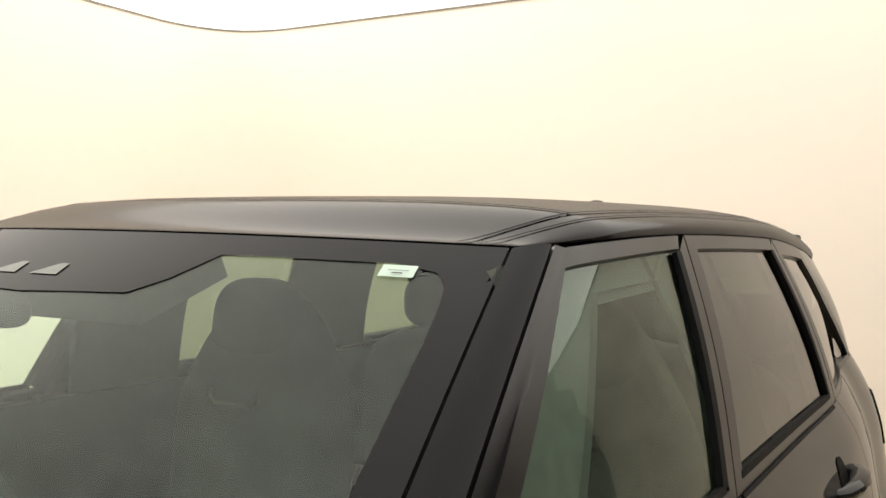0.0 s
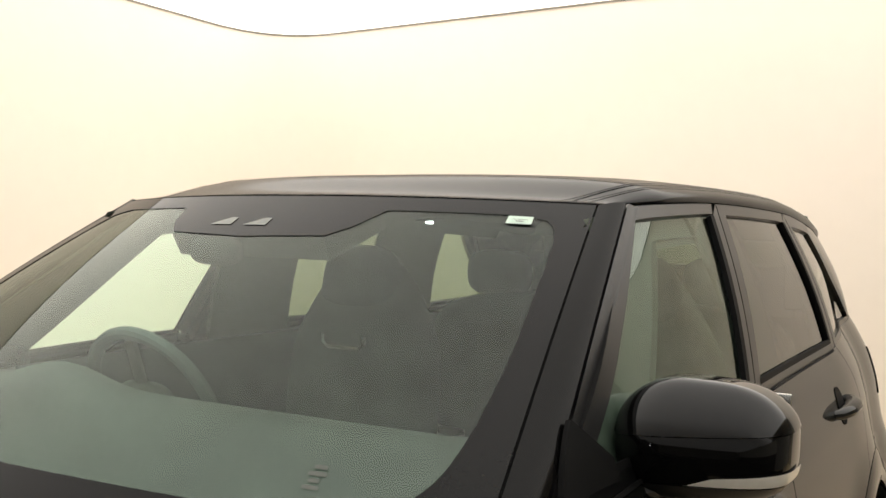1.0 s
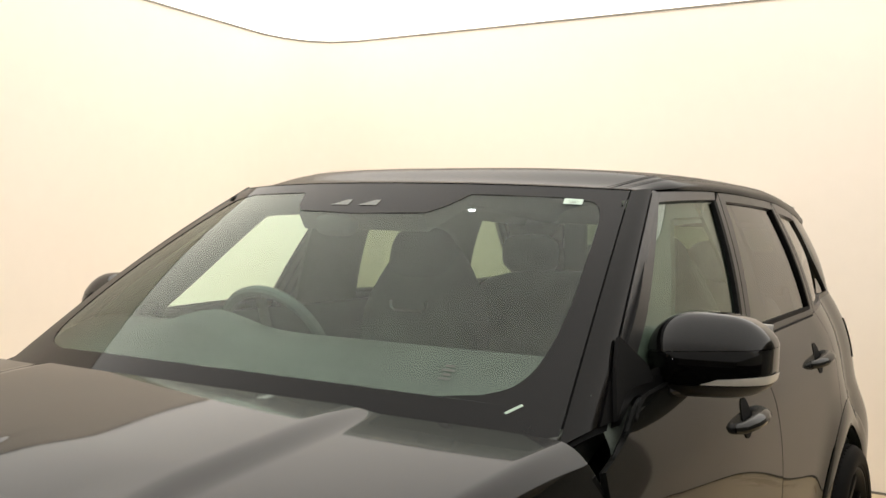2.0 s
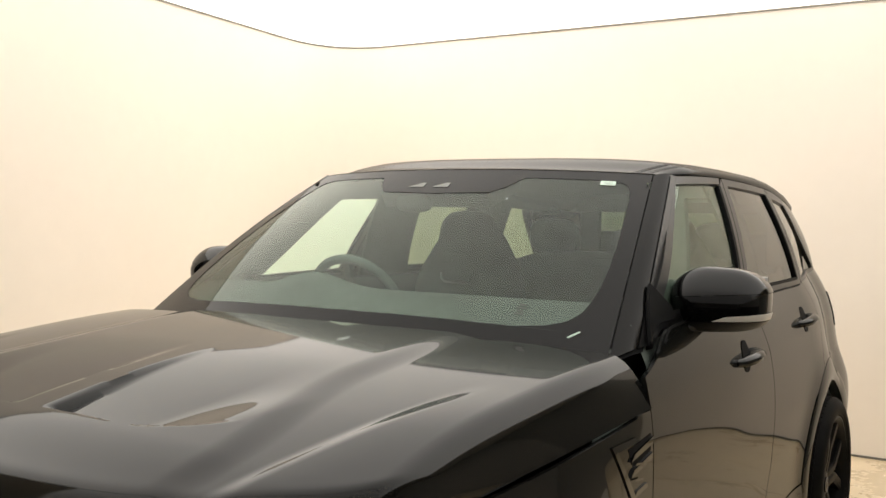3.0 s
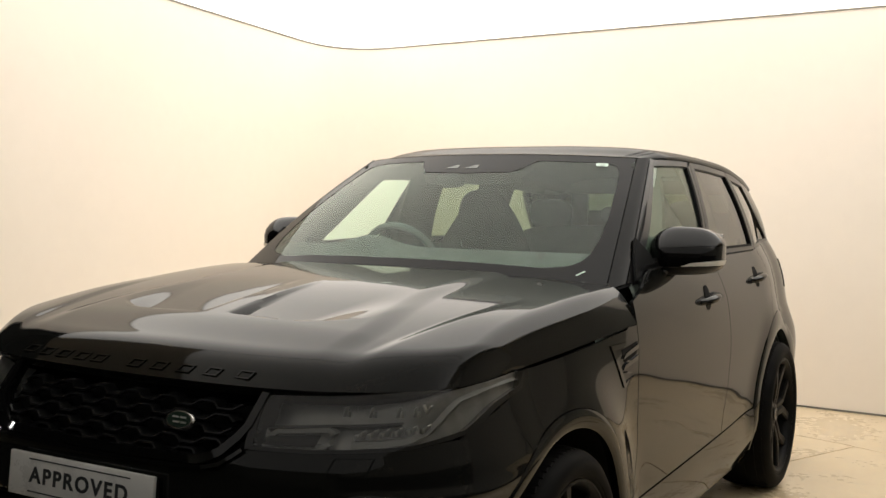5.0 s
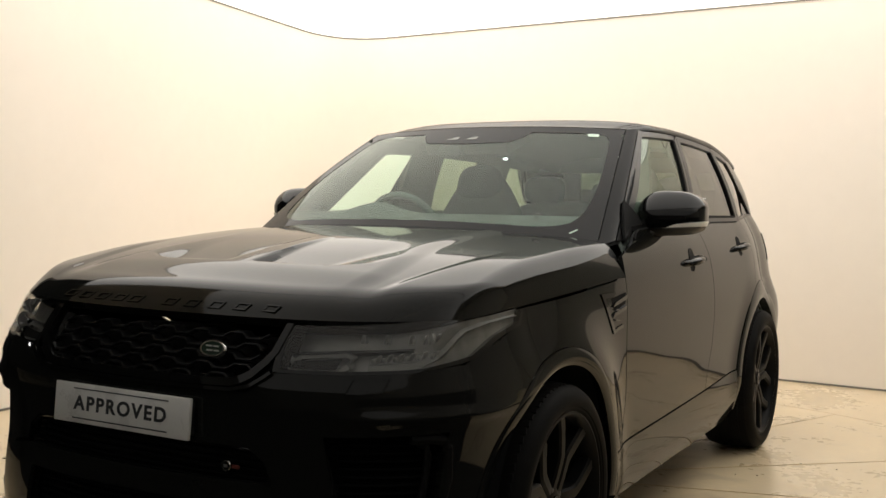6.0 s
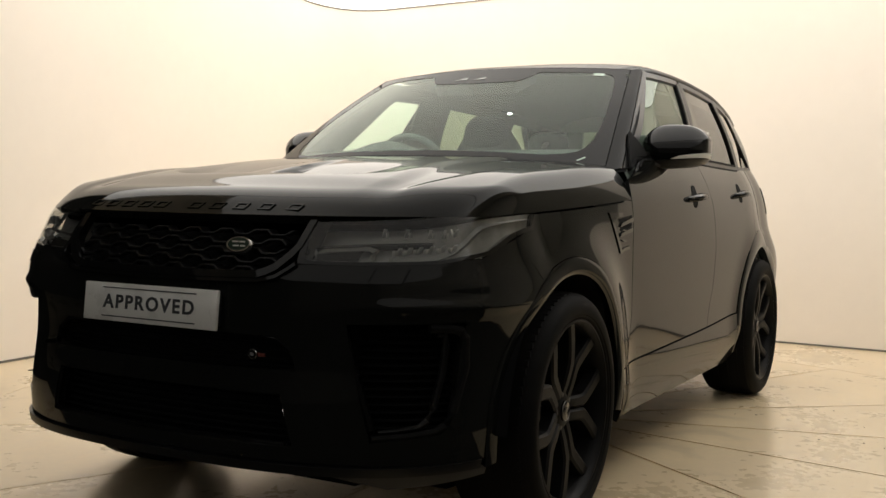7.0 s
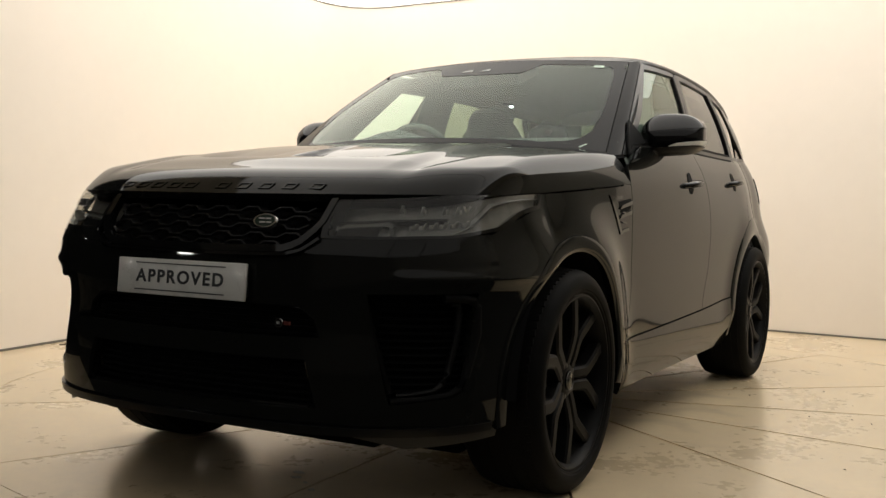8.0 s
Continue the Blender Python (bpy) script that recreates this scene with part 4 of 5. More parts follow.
rim_bm = lathe([(0.128, RIM_R + 0.004), (0.137, RIM_R + 0.002), (0.138, RIM_R - 0.005), (0.130, RIM_R - 0.013), (0.112, RIM_R - 0.020), (0.100, RIM_R - 0.023)], 80)
barrel_bm = lathe([(0.100, RIM_R - 0.023), (0.04, RIM_R - 0.036), (-0.10, RIM_R - 0.030), (-0.13, RIM_R + 0.002)], 64)
hub_bm = lathe([(0.05, 0.0), (0.092, 0.0), (0.094, 0.028), (0.100, 0.036), (0.098, 0.050), (0.088, 0.066), (0.05, 0.070)], 40)
wheel_mesh = part("wheel", join(rim_bm, hub_bm), ALLOY, car, "satin black split-spoke alloy wheel")
one_spoke = join(*[arm([(0.034, s * 36, 0.034, 0.090), (0.060, s * 21.5, 0.036, 0.098), (0.095, s * 13.6, 0.038, 0.104), (0.135, s * 9.8, 0.041, 0.108), (0.158, s * 9.0, 0.046, 0.110), (0.172, s * 10.4, 0.047, 0.111),
                       (0.205, s * 14.4, 0.046, 0.114), (0.245, s * 18.2, 0.047, 0.117), (RIM_R - 0.012, s * 21.2, 0.052, 0.119)]) for s in (-1, 1)])
spoke_mesh = part("spoke", one_spoke, ALLOY, wheel_mesh)
SPOKES = [spoke_mesh]
for k in range(1, 5):
    o = new("spoke", spoke_mesh.data)
    o.parent = wheel_mesh
    o.matrix_basis = Matrix.Rotation(radians(72 * k), 4, "X")
    SPOKES.append(o)

TYRE_R = 0.386
tyre_profile = [(-0.135, RIM_R - 0.002), (-0.150, 0.325), (-0.148, 0.352), (-0.128, 0.378), (-0.10, TYRE_R), (0.098, TYRE_R), (0.118, 0.3815), (0.133, 0.372), (0.144, 0.356), (0.1485, 0.342), (0.1485, 0.328), (0.1455, 0.318), (0.1415, 0.315), (0.1405, 0.309), (0.130, RIM_R + 0.001)]
tyre_bm = lathe(tyre_profile, 96)
blocks = []
for k in range(84):
    b = box(0.098, 0, TYRE_R - 0.0035, 0.030, 0.023, 0.007, 0.002, Matrix.Rotation(radians(12), 4, "Z"), 1)
    b.transform(Matrix.Rotation(math.tau * k / 84, 4, "X"))
    blocks.append(b)
for x in (-0.055, 0.0, 0.055):
    blocks.append(lathe([(x - 0.020, TYRE_R - 0.002), (x - 0.019, TYRE_R + 0.003), (x + 0.019, TYRE_R + 0.003), (x + 0.020, TYRE_R - 0.002)], 96))
barrel_ob = part("wheel_barrel", barrel_bm, SEAL, wheel_mesh)
tyre_ob = part("tyre", join(tyre_bm, *blocks), TYRE, wheel_mesh)
disc_ob = part("brake_disc", lathe([(0.02, 0.06), (0.045, 0.065), (0.046, 0.19), (0.02, 0.19)], 60), STEEL, wheel_mesh)
cap_ob = part("hub_cap", lathe([(0.098, 0.034), (0.104, 0.033), (0.106, 0.028), (0.1055, 0.0)], 32), GLOSS, wheel_mesh, "dark hub cap with a bright ring")
ring_ob = part("hub_ring", lathe([(0.1045, 0.0335), (0.1068, 0.0326), (0.1045, 0.0317)], 32), STEEL, wheel_mesh)
emblem_ob = part("hub_emblem", lathe([(0.1062, 0.015), (0.1068, 0.014), (0.1070, 0.0)], 24), DARK_CHROME, wheel_mesh)
bolt_bm = lathe([(0.085, 0.011), (0.096, 0.011), (0.098, 0.008), (0.098, 0.0)], 8)
bolt_bm.transform(Matrix.Translation((0, 0.054 * math.sin(math.pi / 5), 0.054 * math.cos(math.pi / 5))))
bolt_mesh = part("wheel_bolt", bolt_bm, SATIN, wheel_mesh)
BOLTS = [bolt_mesh]
for k in range(1, 5):
    o = new("wheel_bolt", bolt_mesh.data)
    o.parent = wheel_mesh
    o.matrix_basis = Matrix.Rotation(radians(72 * k), 4, "X")
    BOLTS.append(o)
caliper_bm = grid(lambda u, v: Vector((lerp(0.03, 0.085, v), -lerp(0.11, 0.205, abs(2 * v - 1) * 0 + v * 0.2 + 0.6) * math.cos(radians(lerp(-38, 38, u))), 0.19 * math.sin(radians(lerp(-38, 38, u))))), steps(0, 1, 10), (0, 1), (1, 0, 0))
caliper_ob = part("brake_caliper", skirt(caliper_bm, 0.04), LAMP_DARK, wheel_mesh)


def place_wheel(y, s, turn):
    pieces = (wheel_mesh, tyre_ob, barrel_ob, disc_ob, cap_ob, ring_ob, emblem_ob, caliper_ob, *BOLTS, *SPOKES)
    top = new("wheel", wheel_mesh.data)
    top.parent = car
    top["label"] = wheel_mesh["label"]
    top.matrix_basis = Matrix.Translation((s * 0.817, y, TYRE_R + 0.002)) @ Matrix.Rotation(0 if s > 0 else math.pi, 4, "Z") @ Matrix.Rotation(radians(turn), 4, "X")
    for q in pieces[1:]:
        o = new(q.name.split(".")[0], q.data)
        o.parent = top
        o.matrix_basis = q.matrix_basis.copy()
        if "label" in q.keys():
            o["label"] = q["label"]
    return top


wheel_mesh.matrix_basis = Matrix.Translation((0.817, 0, TYRE_R + 0.002)) @ Matrix.Rotation(radians(-22), 4, "X")
place_wheel(0, -1, 20)
place_wheel(WHEELBASE, 1, -8.6)
place_wheel(WHEELBASE, -1, 40)

# ---- grille and lamps ----
part("grille_backing", both(offset(sheet(nose, [(B(0, 0.80), B(0.56, 0.82), B(0.56, 0.995), B(0, 0.995))], 12, (0, -1, 0.3)), -0.06)), SEAL, car)


def on_nose(x, z, out=0.0):
    s, _ = at_x(abs(x), z)
    q = nose(s, z)
    q.x = math.copysign(q.x, x)
    return q + Vector((0, -out, 0.3 * out))


def ribbon(points, w, d):
    """A flat bar along points on the nose, w high and d deep."""
    bm = bmesh.new()
    rows = []
    for i, p in enumerate(points):
        way = (points[min(i + 1, len(points) - 1)] - points[max(i - 1, 0)]).normalized()
        up = way.cross(Vector((0, -1, 0.35))).normalized() * (w / 2)
        if up.z < 0:
            up = -up
        back = Vector((0, d, 0))
        rows.append([bm.verts.new(p - up + back), bm.verts.new(p - up), bm.verts.new(p + up), bm.verts.new(p + up + back)])
    for one, two in zip(rows, rows[1:]):
        for k in range(3):
            bm.faces.new((one[k], one[k + 1], two[k + 1], two[k]))
    bmesh.ops.recalc_face_normals(bm, faces=bm.faces[:])
    return face_out(bm, (0, -1, 0))


G_LOW, G_HIGH = 0.862, 0.985
grille_half = curve((0.84, 0.345), (0.868, 0.375), (0.915, 0.420), (0.995, 0.432))
bars = []
pitch, row_h = 0.126, 0.0255
for j in range(5):
    z0 = G_LOW + j * row_h
    pts = []
    x = -0.62
    while x < 0.62:
        shift = (pitch / 2) * (j % 2)
        for dx, dz in ((0.0, 1), (0.33, 1), (0.50, -1), (0.83, -1)):
            pts.append((x + shift + dx * pitch, z0 + dz * row_h * 0.25))
        x += pitch
    row = [on_nose(px, pz, -0.012) for px, pz in pts if abs(px) < grille_half(pz)]
    bars.append(tube(row, 0.0042, 6, 0.8))
    bars.append(ribbon([p + Vector((0, 0.003, 0)) for p in row], 0.005, 0.03))
grille = part("grille_mesh", join(*bars), GRILLE, car, "gloss black honeycomb grille")


def outline(points, w, d, lift=0.0):
    return ribbon([on_nose(x, z, lift) for x, z in points], w, d)


rim_pts = [(-0.446, 1.0), (-0.440, 0.93), (-0.428, 0.905), (-0.395, 0.870), (-0.37, 0.857)] + [(x, 0.848 - 0.006 * (1 - (x / 0.36) ** 2)) for x in steps(-0.34, 0.34, 16)] + [(0.37, 0.857), (0.395, 0.870), (0.428, 0.905), (0.440, 0.93), (0.446, 1.0)]
part("grille_frame", outline(rim_pts, 0.022, 0.035, 0.004), GLOSS, car)
bead_pts = [(-0.455, 0.878), (-0.435, 0.862), (-0.405, 0.842), (-0.375, 0.834)] + [(x, 0.829 - 0.005 * (1 - (x / 0.36) ** 2)) for x in steps(-0.35, 0.35, 16)] + [(0.375, 0.834), (0.405, 0.842), (0.435, 0.862), (0.455, 0.878)]
part("grille_bead", outline(bead_pts, 0.010, 0.02, 0.010), GLOSS, car)
emblem_at = on_nose(0.253, 0.922, 0.004)
emblem_turn = Matrix.Rotation(radians(90 - 24), 4, "X")


def disc(rx, ry, h, at, turn, steps_n=40):
    bm = bmesh.new()
    ring = [(rx * math.cos(math.tau * k / steps_n), ry * math.sin(math.tau * k / steps_n)) for k in range(steps_n)]
    low = [bm.verts.new((x, y, 0)) for x, y in ring]
    midr = [bm.verts.new((x, y, h * 0.6)) for x, y in ring]
    top = [bm.verts.new((x * 0.92, y * 0.92, h)) for x, y in ring]
    for k in range(steps_n):
        j = (k + 1) % steps_n
        bm.faces.new((low[k], low[j], midr[j], midr[k]))
        bm.faces.new((midr[k], midr[j], top[j], top[k]))
    bm.faces.new(top)
    bm.transform(Matrix.Translation(at) @ turn)
    return bm


emblem = part("grille_emblem", disc(0.046, 0.025, 0.012, emblem_at, emblem_turn), CHROME, car, "bright oval maker's emblem with a dark green field")
part("emblem_field", disc(0.040, 0.0205, 0.0128, emblem_at, emblem_turn), GREEN, emblem)
up_vec = emblem_turn.to_3x3() @ Vector((0, 1, 0))
out_vec = emblem_turn.to_3x3() @ Vector((0, 0, 1))
for dx, dy, w in ((-0.012, 0.0062, 0.022), (0.013, 0.0062, 0.020), (-0.006, -0.0062, 0.022), (0.018, -0.0062, 0.018)):
    part("emblem_bar", box(*(emblem_at + Vector((dx, 0, 0)) + up_vec * dy + out_vec * 0.0130), w, 0.0045, 0.001, 0, emblem_turn), SILVER, emblem)

# raised bonnet letters become plain bars of their size, ten of them
LETTERS = [-0.420, -0.347, -0.274, -0.200, -0.132, 0.006, 0.090, 0.180, 0.270, 0.368]
def bonnet_frame(x):
    """Place and outward turn on the steep front of the bonnet."""
    t = 0.01
    while bonnet(0.3, t).z < 1.034:
        t += 0.001
    lo, hi = 0.0, 1.0
    for _ in range(30):
        m = (lo + hi) / 2
        if bonnet(m, t).x < abs(x):
            lo = m
        else:
            hi = m
    q = bonnet(lo, t)
    up = (bonnet(lo, t + 0.004) - bonnet(lo, t - 0.004)).normalized()
    right = Vector((1, 0, 0))
    out = up.cross(right)
    if out.y > 0:
        out = -out
    if x < 0:
        q.x, up.x = -q.x, -up.x
    return q, right, up.normalized(), out.normalized()


for x in LETTERS:
    q, right, up, out = bonnet_frame(x)
    bm = join(box(0, 0.0115, 0, 0.046, 0.006, 0.003, 0.0008, None, 1), box(0, -0.0115, 0, 0.046, 0.006, 0.003, 0.0008, None, 1),
              box(-0.020, 0, 0, 0.006, 0.017, 0.003, 0.0008, None, 1), box(0.020, 0, 0, 0.006, 0.017, 0.003, 0.0008, None, 1))
    for v in bm.verts:
        w = v.co.copy()
        v.co = q + right * (w.x + 0.35 * w.y) + up * w.y + out * (w.z + 0.0015)
    bmesh.ops.recalc_face_normals(bm, faces=bm.faces[:])
    part("bonnet_letter_bar", bm, GLOSS, car)

# head lamps
lamp_fields = [
    (B(0.470, 0.886), B(0.62, 0.886), B(0.60, 1.010), B(0.445, 1.006)),
    (B(0.62, 0.886), B(0.80, 0.893), B(0.78, 1.015), B(0.60, 1.010)),
    (B(0.80, 0.893), at_y(-0.51, 0.918), at_y(-0.46, 1.019), B(0.78, 1.015)),
    (at_y(-0.51, 0.918), at_y(-0.39, 0.966), at_y(-0.37, 1.022), at_y(-0.46, 1.019)),
    (at_y(-0.39, 0.966), at_y(-0.245, 0.990), at_y(-0.215, 1.028), at_y(-0.37, 1.022)),
]
lamp_bowl = sheet(nose, lamp_fields, 10, (0.5, -1, 0))
lamp_bowl.normal_update()
for v, n in [(v, v.normal.copy()) for v in lamp_bowl.verts]:
    v.co -= n * lerp(0.055, 0.016, smooth(-0.66, -0.36, v.co.y))
lamps = pair("headlamp", lamp_bowl, LAMP_BOWL, car, "dark headlamp with clear lens and light bars")
lenses = pair("lens", sheet(nose, lamp_fields, 10, (0.5, -1, 0)), LENS, lamps, "clear lamp lens")
for p in lenses:
    p.visible_shadow = False
rim_fields = [(B(0.462, 0.880), B(0.62, 0.880), B(0.62, 0.889), B(0.470, 0.889)), (B(0.62, 0.880), B(0.80, 0.887), B(0.80, 0.896), B(0.62, 0.889)),
              (B(0.80, 0.887), at_y(-0.50, 0.911), at_y(-0.51, 0.921), B(0.80, 0.896)), (at_y(-0.50, 0.911), at_y(-0.38, 0.956), at_y(-0.39, 0.968), at_y(-0.51, 0.921)),
              (at_y(-0.38, 0.956), at_y(-0.232, 0.981), at_y(-0.245, 0.992), at_y(-0.39, 0.968)), (at_y(-0.232, 0.981), at_y(-0.207, 1.026), at_y(-0.216, 1.026), at_y(-0.245, 0.992)), (B(0.455, 0.880), B(0.474, 0.886), B(0.450, 1.000), B(0.438, 1.000))]
pair("lamp_rim", skirt(nose_band(rim_fields, 0.001), 0.022), GLOSS, lamps)
# daytime light frame low and inboard, projector bars, ticks above
drl = [(0.478, 0.912), (0.476, 0.899), (0.490, 0.893), (0.61, 0.895), (0.630, 0.905), (0.632, 0.925), (0.615, 0.934), (0.50, 0.926), (0.478, 0.912)]
pair("lamp_corner", nose_band([(B(0.472, 0.930), B(0.500, 0.932), B(0.492, 1.002), B(0.450, 1.000))], -0.012, 6), SEAL, lamps)
pair("lamp_window", nose_band([(B(0.488, 0.899), B(0.612, 0.899), B(0.618, 0.927), B(0.492, 0.919))], -0.018, 6), SEAL, lamps, "dark lamp window")
pair("daytime_light_frame", ribbon([on_nose(x, z, -0.030) for x, z in drl], 0.013, 0.02), LIGHTGUIDE, lamps, "milky light guide loop")
sweep = [(0.68, 0.902), (0.74, 0.904), (0.785, 0.910), (0.812, 0.926), (0.826, 0.950), (0.836, 0.975), (0.845, 0.994)]
pair("light_guide", ribbon([on_nose(x, z, -0.022) for x, z in sweep] + [side(-0.39, 1.004) - Vector((0.014, 0, 0)), side(-0.31, 1.009) - Vector((0.010, 0, 0)), side(-0.25, 1.011) - Vector((0.008, 0, 0))], 0.016, 0.02), LIGHTGUIDE, lamps, "milky swept light guide")
for k in range(6):
    x = 0.688 + k * 0.0235
    ticks = join(box(0, 0, 0, 0.011, 0.03, 0.013, 0.003), box(0.009, 0.004, 0.006, 0.004, 0.02, 0.018, 0.001, Matrix.Rotation(radians(25), 4, "Y")))
    ticks.transform(Matrix.Translation(on_nose(x, 0.922 + 0.0022 * k, -0.028)))
    pair("projector_cell", ticks, SILVER, lamps)
for x in (0.648, 0.703, 0.756, 0.786):
    ticks = join(box(0, 0, 0, 0.004, 0.012, 0.025, 0.001, Matrix.Rotation(radians(18), 4, "Y")), box(0.010, 0.0, -0.004, 0.003, 0.012, 0.015, 0.001))
    ticks.transform(Matrix.Translation(on_nose(x, 0.973, -0.018)))
    pair("reflector_tick", ticks, SILVER, lamps)
ticks = join(box(0, 0, 0, 0.004, 0.012, 0.024, 0.001, Matrix.Rotation(radians(32), 4, "Y")), box(-0.012, 0.0, 0.002, 0.003, 0.012, 0.018, 0.001, Matrix.Rotation(radians(-22), 4, "Y")))
ticks.transform(Matrix.Translation(on_nose(0.808, 0.977, -0.018)))
pair("reflector_tick", ticks, SILVER, lamps)
pair("lamp_shelf", skirt(nose_band([(B(0.475, 0.936), B(0.62, 0.945), B(0.62, 0.950), B(0.475, 0.942)), (B(0.62, 0.945), B(0.78, 0.948), B(0.78, 0.953), B(0.62, 0.950))], -0.024), 0.04), LAMP_DARK, lamps)

# washer covers, side vents
pair("washer_gap", nose_band([(B(0.653, 0.8315), B(0.735, 0.8325), B(0.746, 0.8715), B(0.666, 0.8715))], 0.0012, 6), SEAL, car)
pair("washer_cover", skirt(nose_band([(B(0.656, 0.833), B(0.732, 0.834), B(0.743, 0.870), B(0.669, 0.870))], 0.0022, 6), 0.004), PAINT, car)


def side_band(quads, by, n=8):
    return offset(sheet(side, quads, n, (1, 0, 0)), by)


vents = pair("side_vent", skirt(side_band([((0.343, 1.034), (0.470, 0.886), (0.497, 0.888), (0.376, 1.016)), ((0.343, 1.034), (0.376, 1.016), (0.480, 1.022), (0.480, 1.034)),
                                           ((0.475, 0.890), (0.575, 0.900), (0.565, 0.912), (0.500, 0.905))], 0.004), 0.012), GLOSS, car, "gloss black side vent with two blades")
pair("vent_recess", side_band([((0.44, 1.012), (0.475, 0.965), (0.585, 0.985), (0.588, 1.026))], 0.0012), SEAL, vents)
for z in (0.992, 0.955):
    pair("vent_blade", skirt(side_band([((0.45, z - 0.010), (0.59, z + 0.010), (0.59, z + 0.026), (0.47, z + 0.006))], 0.006), 0.012), GLOSS, vents)
    pair("vent_glint", side_band([((0.475, z - 0.022), (0.525, z - 0.028), (0.53, z - 0.024), (0.48, z - 0.017))], 0.007, 3), GLOSS, vents)

# door handles
def handle(y, z, doors):
    x = side_x(y, z)
    # Flat near-black oval paints the shade inside the handle cup.
    cup = grid(lambda a, r: side(y - 0.004 + 0.042 * r * math.copysign(abs(math.cos(a)) ** 0.75, math.cos(a)), z + 0.002 + 0.050 * r * math.sin(a)) + Vector((0.0020, 0, 0)), steps(0, math.tau, 28), steps(0.02, 1, 4), (1, 0, 0))
    pair("handle_cup_shade", cup, SEAL, doors)
    grip = tube([Vector((side_x(yy, z) + o, yy, z + dz)) for yy, o, dz in ((y - 0.098, -0.008, -0.012), (y - 0.080, 0.010, -0.010), (y - 0.04, 0.024, -0.004), (y + 0.02, 0.027, 0.001), (y + 0.065, 0.023, 0.004), (y + 0.090, 0.006, 0.006), (y + 0.096, -0.008, 0.006))], lambda t: 0.019 + 0.006 * math.sin(math.pi * t), 12, 0.66)
    pair("door_handle", grip, PAINT, doors)


handle(1.495, 1.108, doors_f)
handle(2.515, 1.142, doors_r)

# tail lamps wrap round on to the side
tail_lamps = pair("tail_lamp", skirt(side_band([((3.50, 1.045), (3.78, 1.03), (3.78, 1.195), (3.52, 1.185))], 0.003), 0.01), TAIL_RED, car, "dark red tail lamp")
pair("lamp_rim", skirt(side_band([((3.49, 1.035), (3.78, 1.02), (3.78, 1.030), (3.50, 1.045)), ((3.49, 1.035), (3.50, 1.045), (3.52, 1.185), (3.51, 1.195))], 0.004), 0.01), GLOSS, tail_lamps)

# mirrors
def mirror_shape(q):
    k = 0.5 + 0.5 * q.x
    if q.z > 0:
        z = q.z * (1 - 0.36 * abs(q.x) ** 3) * (1.0 - 0.12 * k)
    else:
        z = q.z * lerp(1.10, 0.92, k)
    y = q.y * lerp(1.0, 0.80, k ** 2)
    if q.z > 0.05 and q.y < 0:
        y *= 1 - 0.55 * (q.z - 0.05)
    return Vector((q.x, y + 0.10 * k, z))


MX, MY, MZ = 0.939, 1.125, 1.316


def tilt_cut(bm, z_in, z_out, keep_up):
    """Cut along a plane that rises outwards."""
    way = Vector((-(z_out - z_in), 0, 0.28)).normalized()
    bmesh.ops.bisect_plane(bm, geom=bm.verts[:] + bm.edges[:] + bm.faces[:], plane_co=(MX, 0, (z_in + z_out) / 2), plane_no=way, clear_inner=keep_up, clear_outer=not keep_up)
    return bm


def housing(grow=0.0):
    return pebble(MX, MY, MZ, 0.270 + grow, 0.21 + grow, 0.186 + grow * 0.5, 3.6, 56, 40, mirror_shape)


caps = pair("mirror_cap", tilt_cut(housing(), 1.318, 1.338, True), GLOSS, car, "gloss black mirror housing")
pair("mirror_band", tilt_cut(tilt_cut(housing(-0.004), 1.249, 1.262, True), 1.3165, 1.3365, False), GLOSS, caps)
pair("mirror_base", tilt_cut(housing(0.001), 1.247, 1.260, False), SATIN, caps)
ind = tilt_cut(tilt_cut(housing(0.003), 1.249, 1.263, True), 1.250, 1.283, False)
bmesh.ops.delete(ind, geom=[f for f in ind.faces if f.calc_center_median().y > MY + 0.03 or f.calc_center_median().x < 0.93], context="FACES")
bmesh.ops.bisect_plane(ind, geom=ind.verts[:] + ind.edges[:] + ind.faces[:], plane_co=(0.935, 0, 1.2555), plane_no=Vector((1, 0, -2.6)).normalized(), clear_inner=True)
pair("indicator", ind, INDICATOR, caps, "clear indicator strip")
pair("mirror_glass", box(MX + 0.005, MY + 0.100, MZ, 0.20, 0.006, 0.12, 0.003), CHROME, caps)
pair("mirror_arm", tube([Vector((0.800, 1.03, 1.232)), Vector((0.84, 1.06, 1.234)), Vector((0.90, 1.10, 1.240))], 0.040, 12, 0.42), SATIN, caps)
pair("mirror_sail", skirt(win_frame([((0.78, 0.02), (0.98, 0.02), (0.985, 0.10), (0.905, 0.27))], 0.006), 0.01), SEAL, doors_f)

# number plate with its word, bars for lines
plate_turn = Matrix.Rotation(radians(-5), 4, "X")
PLATE_AT = Vector((-0.018, -0.908, 0.742))
plate = part("front_plate", box(*PLATE_AT, 0.518, 0.012, 0.113, 0.003, plate_turn), PLATE, car, "white plate with the word APPROVED between two lines")
plate_face = plate_turn.to_3x3() @ Vector((0, -1, 0))
plate_up = plate_turn.to_3x3() @ Vector((0, 0, 1))
for dz in (0.042, -0.042):
    part("plate_line", box(*(PLATE_AT + plate_face * 0.0066 + plate_up * dz), 0.365, 0.001, 0.0035, 0, plate_turn), INK, plate)
word = bpy.data.curves.new("plate_word", "FONT")
word.body = "APPROVED"
word.align_x, word.align_y = "CENTER", "CENTER"
word.size, word.extrude, word.space_character, word.offset = 0.063, 0.0006, 1.24, 0.0018
word_ob = new("plate_word", word)
word_ob.data.materials.append(INK)
word_ob.parent = plate
